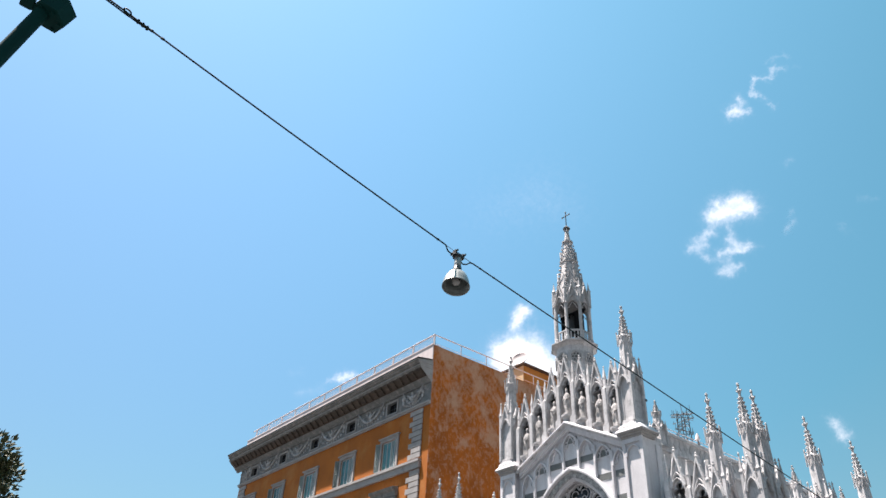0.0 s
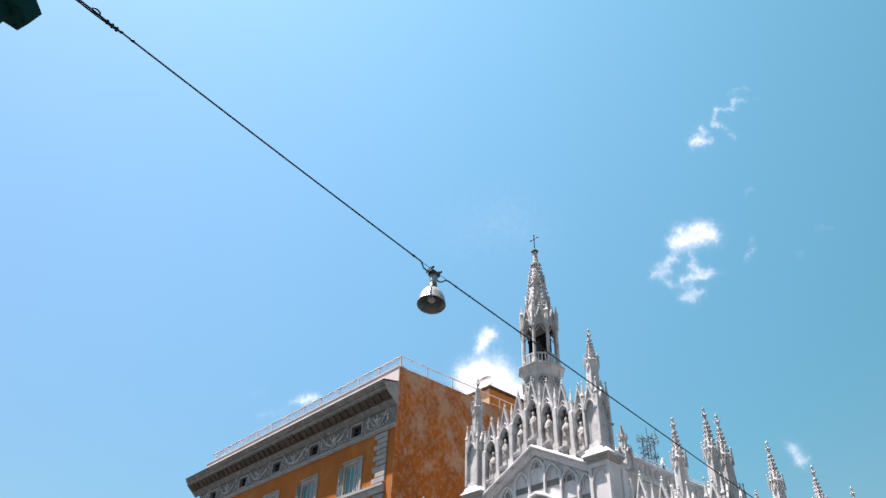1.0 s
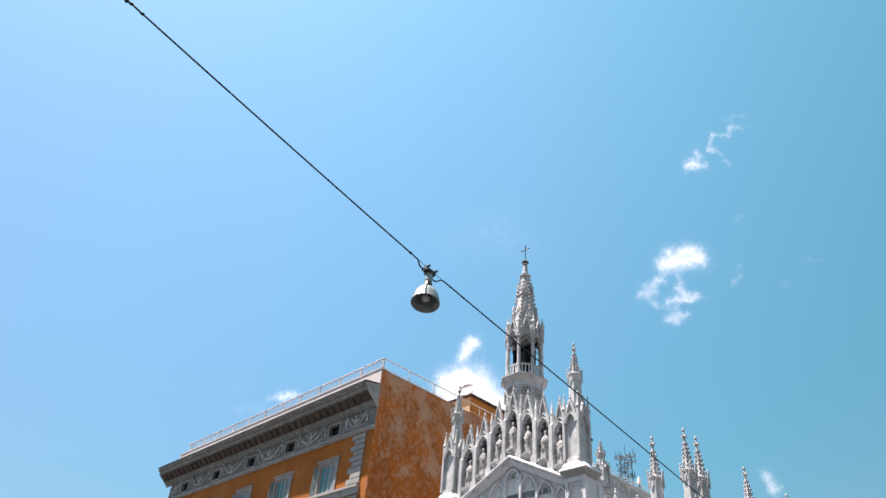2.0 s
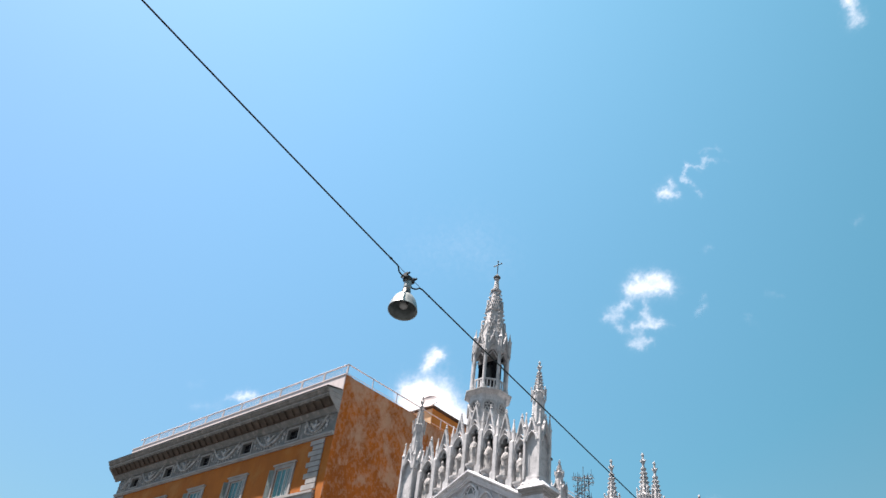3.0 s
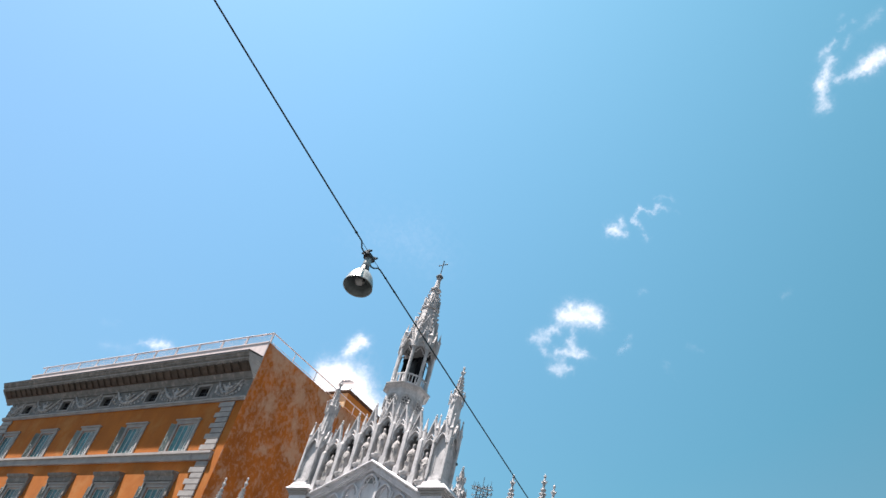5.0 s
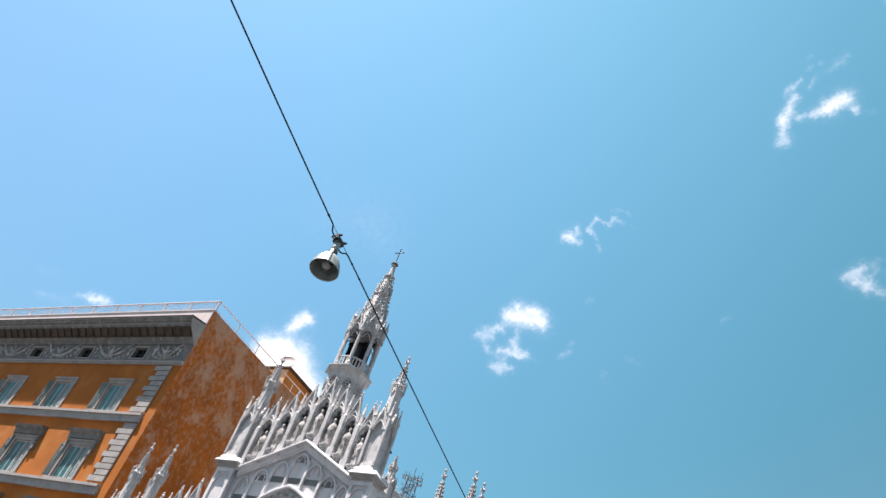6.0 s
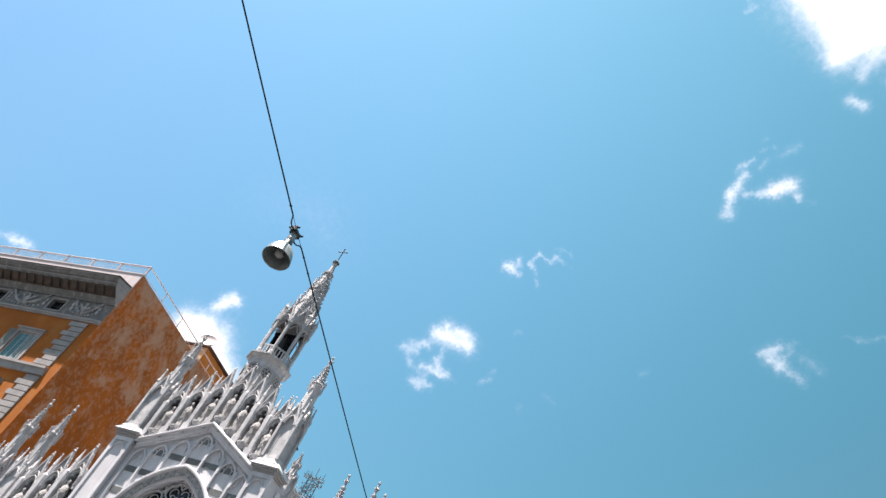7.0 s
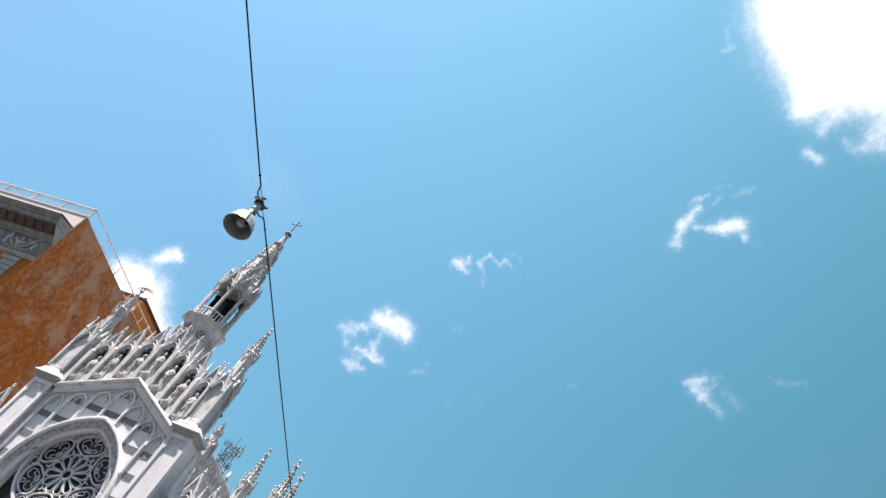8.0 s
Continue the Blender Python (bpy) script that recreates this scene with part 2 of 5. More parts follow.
def pierced(outer, holes, y0, y1):
    """An upright plate from y0 to y1, with an outline and holes given as (x, z)."""
    bm = bmesh.new()
    for loop in (outer, *holes):
        vs = [bm.verts.new((x, y0, z)) for x, z in loop]
        for i, v in enumerate(vs):
            bm.edges.new((v, vs[(i + 1) % len(vs)]))
    bmesh.ops.triangle_fill(bm, edges=bm.edges[:], use_beauty=True)
    got = bmesh.ops.extrude_face_region(bm, geom=bm.faces[:])
    for v in got["geom"]:
        if isinstance(v, bmesh.types.BMVert):
            v.co.y = y1
    s = Shape()
    bm.verts.index_update()
    s.add([v.co for v in bm.verts], [[v.index for v in f.verts] for f in bm.faces])
    bm.free()
    return s


def pointed(x, half, spring, rise, n=8):
    """Points (x, z) of a pointed arch from its left foot over the apex to its right foot."""
    R = (half * half + rise * rise) / (2 * half)
    a1 = math.asin(min(1, rise / R)) if R >= half else math.pi / 2
    left = [(x - half + R - R * math.cos(a1 * i / n), spring + R * math.sin(a1 * i / n)) for i in range(n + 1)]
    return left + [(2 * x - px, pz) for px, pz in left[-2::-1]]


def ring(x, z, r, n=16):
    return [(x + r * math.cos(2 * math.pi * i / n), z + r * math.sin(2 * math.pi * i / n)) for i in range(n)]


def at_y(pts, y):
    return [(px, y, pz) for px, pz in pts]


# ---- ground ----
g = Shape().add([(-3000, -3000, 0), (3000, -3000, 0), (3000, 3000, 0), (-3000, 3000, 0)], [(0, 1, 2, 3)])
tagged(part("ground", g, ASPHALT, None), "worn grey street surface", "ground", kind="structure")


# ---- the palazzo ----
PX, PY = -25.5, 28.3          # corner of the street front and the side wall
PL, PB = -51.2, 46.0          # far end of the front, back
BAYS = [-29.45 - 4.8 * i for i in range(5)]
palazzo = tagged(new("apartment_building"), "orange plastered apartment building with grey stone trim and a heavy cornice", "building")

front = [(PL, 0), (PX - 0.04, 0), (PX - 0.04, 22.3), (PL, 22.3)]
holes = []
for bx in BAYS:
    holes.append([(bx - 0.52, 18.83), (bx + 0.52, 18.83), (bx + 0.52, 19.53), (bx - 0.52, 19.53)])
    for z0, z1, hw in ((15.25, 17.05, 0.8), (11.25, 13.15, 0.84), (7.0, 9.2, 0.84)):
        holes.append([(bx - hw, z0), (bx + hw, z0), (bx + hw, z1), (bx - hw, z1)])
part("front_wall", pierced(front, holes, PY, PY + 0.45), ORANGE, palazzo)
part("side_wall", Shape().box(PX - 0.45, PX, PY + 0.452, PB, 0, 22.3).box(PX - 0.038, PX, PY - 0.002, PY + 0.451, 0, 22.3), SIDE, palazzo, "orange side wall with pale worn plaster patches")
part("rear_wall", Shape().box(PL, PX - 0.452, PB - 0.4, PB, 0, 22.3), ORANGE, palazzo)
part("end_wall", Shape().box(PL, PL + 0.4, PY + 0.452, PB - 0.402, 0, 22.3), ORANGE, palazzo)
part("roof", Shape().box(PL + 0.41, PX - 0.46, PY + 0.46, PB - 0.41, 21.3, 21.5), ROOF, palazzo)
# added black sheet behind the windows in place of unlit rooms
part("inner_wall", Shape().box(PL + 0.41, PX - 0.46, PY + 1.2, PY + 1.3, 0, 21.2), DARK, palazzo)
part("parapet", Shape().box(PL - 0.05, PX - 0.004, PY - 0.06, PY - 0.004, 20.9, 22.3).box(PL - 0.08, PX - 0.004, PY - 0.1, PY + 0.5, 22.302, 22.36), WHITE, palazzo, "white rendered parapet")

# cornice: stepped mouldings that run along the front and end flush with the side wall
prof = [(PY - 0.004, 19.76), (PY - 0.14, 19.76), (PY - 0.16, 19.86), (PY - 0.3, 19.95), (PY - 0.42, 20.08), (PY - 0.62, 20.24), (PY - 0.9, 20.46), (PY - 1.0, 20.58), (PY - 1.0, 20.72), (PY - 1.1, 20.76), (PY - 1.13, 20.88), (PY - 1.2, 20.92), (PY - 1.2, 20.99), (PY - 0.1, 21.2), (PY - 0.004, 21.2)]
part("cornice", Shape().prism(prof, PL - 0.9, PX + 0.0, "x"), CORNICE, palazzo, "weathered dark grey stone cornice")
# paler mouldings: cove under the brackets, fillets of the crown
part("cove", Shape().prism([(PY - 0.144, 19.75), (PY - 0.166, 19.852), (PY - 0.306, 19.942), (PY - 0.43, 20.072), (PY - 0.4, 20.09), (PY - 0.28, 19.965), (PY - 0.13, 19.87), (PY - 0.1, 19.765)], PL - 0.3, PX - 0.002, "x"), FRIEZE, palazzo, "grey cove moulding")
part("fillet", Shape().box(PL - 0.75, PX - 0.002, PY - 1.012, PY - 0.99, 20.6, 20.66), TRIM, palazzo)
part("fillet", Shape().box(PL - 0.88, PX - 0.002, PY - 1.216, PY - 1.19, 20.925, 20.965), TRIM, palazzo)
# the end of the cornice: stone face paled to paint sunlight, its mouldings showing as raised fillets
ends = Shape().prism([(PY + (a - PY) * 0.985, b + 0.006) for a, b in prof[:-3]] + [(PY - 1.16, 20.95), (PY - 0.1, 21.16), (PY - 0.004, 21.16)], PX + 0.001, PX + 0.03, "x")
for (ya, za), (yb, zb) in (((0.14, 19.87), (0.02, 19.87)), ((0.44, 20.1), (0.02, 20.1)), ((0.98, 20.6), (0.02, 20.6)), ((1.12, 20.86), (0.02, 20.86))):
    ends.box(PX + 0.03, PX + 0.07, PY - ya, PY - yb, za - 0.03, za + 0.03)
part("cornice_end", ends, TRIM, palazzo, "stone end of the cornice, paled as sunlit")
part("cornice_lead", Shape().prism([(PY - 1.24, 20.995), (PY - 1.24, 21.035), (PY - 0.1, 21.245), (PY - 0.1, 21.205)], PL - 0.93, PX + 0.08, "x"), IRON, palazzo, "dark sheet metal edge on the cornice")
# brackets share the soffit's dark brown, which paints in the under-cornice shade
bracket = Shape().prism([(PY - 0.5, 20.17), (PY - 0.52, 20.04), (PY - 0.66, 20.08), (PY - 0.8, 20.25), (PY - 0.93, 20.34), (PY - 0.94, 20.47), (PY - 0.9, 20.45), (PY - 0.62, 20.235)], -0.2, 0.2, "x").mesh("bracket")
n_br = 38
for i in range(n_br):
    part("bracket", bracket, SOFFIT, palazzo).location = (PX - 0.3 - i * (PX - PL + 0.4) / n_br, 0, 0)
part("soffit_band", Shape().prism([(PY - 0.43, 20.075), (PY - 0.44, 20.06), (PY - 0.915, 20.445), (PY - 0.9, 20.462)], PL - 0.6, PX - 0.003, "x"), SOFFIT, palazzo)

# frieze with square attic openings and stucco swags between them
fr_holes = [[(bx - 0.53, 18.82), (bx + 0.53, 18.82), (bx + 0.53, 19.54), (bx - 0.53, 19.54)] for bx in BAYS]
part("frieze", pierced([(PL, 18.605), (PX - 0.003, 18.605), (PX - 0.003, 19.75), (PL, 19.75)], fr_holes, PY - 0.06, PY - 0.004), FRIEZE, palazzo)
part("string_course", Shape().box(PL - 0.1, PX - 0.001, PY - 0.17, PY - 0.005, 18.48, 18.6).box(PL - 0.1, PX - 0.001, PY - 0.11, PY - 0.005, 18.38, 18.478), TRIM, palazzo)
for bx in BAYS:
    w = part("attic_window", Shape().box(bx - 0.66, bx - 0.532, PY - 0.1, PY - 0.06, 18.72, 19.66).box(bx + 0.532, bx + 0.66, PY - 0.1, PY - 0.06, 18.72, 19.66).box(bx - 0.53, bx + 0.53, PY - 0.1, PY - 0.06, 19.545, 19.66).box(bx - 0.53, bx + 0.53, PY - 0.1, PY - 0.06, 18.72, 18.815), TRIM, palazzo)
    part("reveal", Shape().box(bx - 0.519, bx - 0.495, PY - 0.058, PY + 0.44, 18.831, 19.529).box(bx + 0.495, bx + 0.519, PY - 0.058, PY + 0.44, 18.831, 19.529).box(bx - 0.494, bx + 0.494, PY - 0.058, PY + 0.44, 18.831, 18.85).box(bx - 0.494, bx + 0.494, PY - 0.058, PY + 0.44, 19.51, 19.529), FRIEZE, w)
    # not glass: black sheet painting the darkness inside the opening
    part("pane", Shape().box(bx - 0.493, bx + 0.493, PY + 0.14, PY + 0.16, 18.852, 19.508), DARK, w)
    part("grille", Shape().box(bx - 0.015, bx + 0.015, PY + 0.11, PY + 0.138, 18.852, 19.508).box(bx - 0.492, bx + 0.492, PY + 0.112, PY + 0.136, 19.16, 19.185), IRON, w)
for i in range(6):
    cx = -25.5 - 1.75 if i == 0 else (BAYS[i - 1] - 2.4)
    hw = 1.0 if i == 0 else 1.5
    if cx - hw < PL:
        cx, hw = PL + 0.95, 0.8
    s = Shape()
    for k in (-1, 1):
        s.tube([(cx + k * hw * u, PY - 0.1, 19.5 - 0.62 * math.sin(math.pi * (0.08 + 0.42 * (1 - u) * 2 * 0.5 + 0.0)) + 0.45 * u * u) for u in [j / 10 for j in range(11)]], 0.12, 6, 0.07)
        s.blob((cx + k * hw, PY - 0.08, 19.4), 0.15, (1, 0.5, 1)).blob((cx + k * hw * 0.98, PY - 0.08, 19.12), 0.11, (1, 0.5, 1.4)).blob((cx + k * hw * 0.6, PY - 0.08, 19.35), 0.1, (1.5, 0.5, 0.8))
        s.tube([(cx + k * 0.12, PY - 0.1, 19.15), (cx + k * 0.42, PY - 0.11, 19.45), (cx + k * 0.62, PY - 0.1, 19.52)], 0.1, 6, 0.03)
    s.blob((cx, PY - 0.1, 19.2), 0.24, (0.8, 0.5, 1.2)).blob((cx, PY - 0.12, 19.52), 0.1)
    for j in range(9):
        a = -0.8 + 1.6 * j / 8
        s.blob((cx + a * hw, PY - 0.08, 18.75 + 0.28 * a * a), 0.09, (1, 0.6, 1), 5)
    part("swag", s, RELIEF, palazzo, "grey stucco garland", True)

# storeys: bands, quoins and shuttered windows
for z0, z1, out in ((14.69, 15.19, 0.16), (10.62, 11.14, 0.2), (6.0, 6.6, 0.2)):
    part("band", Shape().box(PL - 0.1, PX - 0.62, PY - out, PY - 0.004, z0, z1 - 0.14).box(PL - 0.12, PX - 0.6, PY - out - 0.09, PY - 0.004, z1 - 0.138, z1), TRIM, palazzo)
quoins = [Shape().box(-hw, hw, PY - 0.09, PY - 0.004, 0.02, 0.305, 0.02).mesh("quoin") for hw in (0.62, 0.47)]
for end in (0, 1):
    k = 0
    z = 1.0
    while z < 18.05:
        if not any(a - 0.3 < z < b for a, b in ((14.69, 15.19), (10.62, 11.14), (6.0, 6.6))):
            q = part("quoin", quoins[k % 2], TRIM, palazzo)
            hw = (0.62, 0.47)[k % 2]
            q.location = (PX - 0.68 - 0.47, 0, z) if end == 0 else (PL + 0.2 + 0.62, 0, z)
            if end == 0:
                q.location.x = PX - 0.66 - hw
            k += 1
        z += 0.333


def shuttered_window(bx, z0, z1, hw, hood, spread):
    """A window in a stone surround: two open louvred shutters, a half-lowered blind, curtains behind the panes."""
    f = Shape()
    for k in (-1, 1):
        a, b = sorted((bx + k * hw, bx + k * (hw + 0.17)))
        f.box(a, b, PY - 0.08, PY - 0.004, z0, z1)
    f.box(bx - hw - 0.17, bx + hw + 0.17, PY - 0.08, PY - 0.004, z1 + 0.002, z1 + 0.2).box(bx - hw - 0.27, bx + hw + 0.27, PY - 0.16, PY - 0.004, z1 + 0.202, z1 + 0.29)
    w = part("window", f, TRIM, palazzo)
    part("sill", Shape().box(bx - hw - 0.3, bx + hw + 0.3, PY - 0.2, PY - 0.004, z0 - 0.09, z0 - 0.002), TRIM, w)
    part("window_frame", Shape().box(bx - hw + 0.02, bx - hw + 0.1, PY + 0.03, PY + 0.09, z0, z1).box(bx + hw - 0.1, bx + hw - 0.02, PY + 0.03, PY + 0.09, z0, z1).box(bx + 0.09, bx + 0.2, PY + 0.02, PY + 0.09, z0, z1).box(bx - hw + 0.1, bx + hw - 0.1, PY + 0.03, PY + 0.09, z1 - 0.08, z1), CURTAIN, w)
    for k in (-1, 1):
        a, b = (bx - hw + 0.1, bx + 0.09) if k < 0 else (bx + 0.2, bx + hw - 0.1)
        part("pane", Shape().box(a, b, PY + 0.05, PY + 0.06, z0 + 0.02, z1 - 0.08), TEAL_GLASS, w)
        a, b = sorted((bx + k * (hw * 0.32), bx + k * (hw * 0.40)))
        part("curtain", Shape().box(a, b, PY + 0.035, PY + 0.048, z0 + 0.1, z1 - 0.1), CURTAIN, w)
        # folding shutter: one leaf stands wider open than the other
        sh = Shape()
        lw = hw * (0.38 if k < 0 else 0.3)
        sh.box(0, 0.05, 0, 0.045, z0 + 0.02, z1 - 0.01).box(lw - 0.05, lw, 0, 0.045, z0 + 0.02, z1 - 0.01)
        for zz in (z0 + 0.02, (z0 + z1) / 2 - 0.04, z1 - 0.09):
            sh.box(0.05, lw - 0.05, 0.004, 0.04, zz, zz + 0.08)
        z = z0 + 0.12
        while z < z1 - 0.1:
            sh.add([(0.05, 0, z), (lw - 0.05, 0, z), (lw - 0.05, 0.04, z + 0.055), (0.05, 0.04, z + 0.055), (0.05, 0.01, z - 0.012), (lw - 0.05, 0.01, z - 0.012), (lw - 0.05, 0.05, z + 0.043), (0.05, 0.05, z + 0.043)], [(0, 1, 2, 3), (7, 6, 5, 4), (0, 4, 5, 1), (1, 5, 6, 2), (2, 6, 7, 3), (3, 7, 4, 0)])
            z += 0.075
        leaf = part("shutter", sh, SHUTTER if k < 0 else CURTAIN, w, "grey-green louvred shutter, open" if k < 0 else "pale louvred shutter, open")
        leaf.matrix_basis = pose(bx - hw - 0.172, PY - 0.07, 0, 0, 0, -158 + spread) if k < 0 else pose(bx + hw - 0.01 - lw, PY - 0.045, 0, 0, 0, 5)
    if hood:
        part("hood", Shape().prism([(PY - 0.004, z1 + 0.32), (PY - 0.2, z1 + 0.34), (PY - 0.22, z1 + 0.62), (PY - 0.38, z1 + 0.7), (PY - 0.42, z1 + 0.82), (PY - 0.004, z1 + 0.9)], bx - hw - 0.42, bx + hw + 0.42, "x").box(bx - hw - 0.36, bx - hw - 0.19, PY - 0.17, PY - 0.004, z1 - 0.5, z1 + 0.318).box(bx + hw + 0.19, bx + hw + 0.36, PY - 0.17, PY - 0.004, z1 - 0.5, z1 + 0.318), CORNICE, w, "dark weathered stone window hood")


for i, bx in enumerate(BAYS):
    shuttered_window(bx, 15.25, 17.05, 0.8, False, (0, 8, -6, 3, 10)[i])
    shuttered_window(bx, 11.25, 13.15, 0.84, True, (4, -5, 6, 0, 2)[i])
    shuttered_window(bx, 7.0, 9.2, 0.84, True, 0)

# roof railing, roof room and dish
railing = tagged(new("railing"), "thin pale metal railing along the parapet", "railing")
post = Shape().box(-0.06, 0.06, -0.03, 0.03, 0, 0.7).mesh("post")
side_post = Shape().box(-0.02, 0.02, -0.022, 0.022, 0, 0.74).mesh("post")
for i in range(12):
    part("post", post, RAIL, railing).location = (PX - 0.05 - 2.22 * i, PY + 0.05, 22.36)
for i in range(1, 8):
    part("post", side_post, RAIL, railing).location = (PX - 0.05, PY + 0.05 + 2.2 * i, 22.3)
part("rail", Shape().tube([(PL + 0.6, PY + 0.05, 23.04), (PX - 0.05, PY + 0.05, 23.04)], 0.05, 6), RAIL, railing)
part("rail", Shape().tube([(PX - 0.05, PY + 0.1, 23.04), (PX - 0.05, PB - 1, 23.04)], 0.036, 6), RAIL, railing)
part("rail", Shape().box(PL + 0.6, PX - 0.05, PY + 0.03, PY + 0.08, 22.362, 22.46), RAIL, railing)
part("rail", Shape().tube([(PX - 0.05, PY + 0.12, 22.44), (PX - 0.05, PB - 1, 22.44)], 0.016, 6), RAIL, railing)
for i in range(11):
    wires = Shape()
    for j in range(1, 20):
        x = PX - 0.05 - 2.22 * i - 0.111 * j
        wires.box(x - 0.008, x + 0.008, PY + 0.045, PY + 0.055, 22.46, 23.0)
    part("infill", wires, RAIL, railing, "thin upright bars", kind="stuff")
room = tagged(new("roof_room"), "small ochre roof room with a brown projecting eave", "roof room")
part("wall", Shape().box(-36, -28.6, 39.3, 45.2, 21.5, 25.55), OCHRE, room)
# thin panel added over the wall to paint its sunlit side
part("front_face", Shape().box(-36, -28.62, 39.24, 39.296, 21.5, 25.545), SUNLIT_OCHRE, room, "ochre plastered front, coloured cream as if sunlit")
w = part("window", Shape().box(-30.6, -30.5, 39.2, 39.238, 23.6, 25.0).box(-29.5, -29.4, 39.2, 39.238, 23.6, 25.0).box(-30.498, -29.502, 39.2, 39.238, 24.9, 25.0).box(-30.498, -29.502, 39.2, 39.238, 23.6, 23.7), WHITE, room, "white window frame")
part("pane", Shape().box(-30.498, -29.502, 39.222, 39.238, 23.702, 24.898), TEAL_GLASS, w)
part("roof", Shape().box(-36.1, -28.5, 39.2, 45.3, 25.55, 25.6).box(-36.2, -28.36, 39.06, 45.4, 25.602, 25.7), SOFFIT, room)
dish = tagged(new("satellite_dish"), "pale grey satellite dish on the roof room", "satellite dish")
part("reflector", Shape().lathe([(0.05, 0), (0.4, 0.06), (0.7, 0.2), (0.86, 0.36), (0.84, 0.38), (0.66, 0.24), (0.3, 0.1), (0.02, 0.06)], 20), RAIL, dish, "", True)
part("mast", Shape().tube([(0, 0, 0.04), (0, -0.4, -0.25), (0, -0.85, -0.3)], 0.05, 6), IRON, dish)
dish.matrix_basis = pose(-29.7, 40.0, 26.5, 62, 0, 20)


# ---- the church ----
AX, FY = -12.99, 26.35         # axis of the front and the plane of its wall
SL = 0.495                    # slope of the gable
APEX = 13.29
church = tagged(new("church"), "pale marble neo-gothic church with spire, pinnacles and a rose window", "church")


def rake(x):
    return APEX - SL * abs(x - AX)


# front wall with the pointed opening of the rose window
SPRING, HALF, RISE = 8.3, 2.0, 2.66
opening = pointed(AX, HALF, SPRING, RISE, 10)
opening = [(AX - HALF, 6.2)] + opening + [(AX + HALF, 6.2)]
outline = [(AX - 3.17, 0), (AX + 3.0, 0), (AX + 3.0, rake(AX + 3) - 0.1), (AX, APEX - 0.1), (AX - 3.17, rake(AX - 3.17) - 0.1)]
part("front_wall", pierced(outline, [opening], FY, FY + 0.7), MARBLE, church)
jamb = lambda half, rise, y: [(AX - half, y, 6.2)] + at_y(pointed(AX, half, SPRING, rise, 14), y) + [(AX + half, y, 6.2)]
part("arch_moulding", Shape().tube(jamb(HALF + 0.34, RISE + 0.36, FY - 0.08), 0.1, flat=(0.07, 0.1)), MARBLE, church)
part("arch_band", Shape().tube(jamb(HALF + 0.17, RISE + 0.17, FY - 0.02), 0.1, flat=(0.13, 0.04)), BAND, church, "carved foliage band of the arch")
part("arch_roll", Shape().tube(jamb(HALF - 0.02, RISE - 0.02, FY + 0.1), 0.08, 8), MARBLE, church, "", True)

# rose window
rose = part("rose_window", pierced(ring(AX, 9.1, 1.86, 40), [ring(AX, 9.1, 1.76, 40)], FY + 0.28, FY + 0.5), MARBLE, church, "marble tracery rose window")
part("glass", Shape().prism(opening, FY + 0.52, FY + 0.56, "y"), DARK_GLASS, rose, "dark leaded glass")
RY = FY + 0.38
part("hub", Shape().tube(at_y(ring(AX, 9.1, 0.19, 16), RY), 0, flat=(0.035, 0.05), closed=True), MARBLE, rose)
for i in range(12):
    a = 2 * math.pi * (i + 0.5) / 12
    c, s_ = math.cos(a), math.sin(a)
    def polar(r, w):
        return (AX + c * r - s_ * w, RY, 9.1 + s_ * r + c * w)
    loop = [polar(0.22, -0.045), polar(0.62, -0.13)] + [polar(0.66 + 0.14 * math.sin(t * math.pi / 6), -0.14 * math.cos(t * math.pi / 6)) for t in range(0, 7)] + [polar(0.62, 0.13), polar(0.22, 0.045)]
    part("petal", Shape().tube(loop, 0, flat=(0.019, 0.035)), MARBLE, rose)
def wheel(r, a):
    return (AX + r * math.cos(a), RY, 9.1 + r * math.sin(a))


def flowing(pts, n=4):
    """A smooth line through points given as (radius, angle) about the wheel."""
    p = [pts[0]] + list(pts) + [pts[-1]]
    out = []
    for i in range(1, len(p) - 2):
        for j in range(n):
            t = j / n
            out.append(wheel(*(0.5 * (2 * b + (c - a) * t + (2 * a - 5 * b + 4 * c - d) * t * t + (3 * b - a - 3 * c + d) * t ** 3) for a, b, c, d in zip(*p[i - 1:i + 3]))))
    return out + [wheel(*pts[-1])]


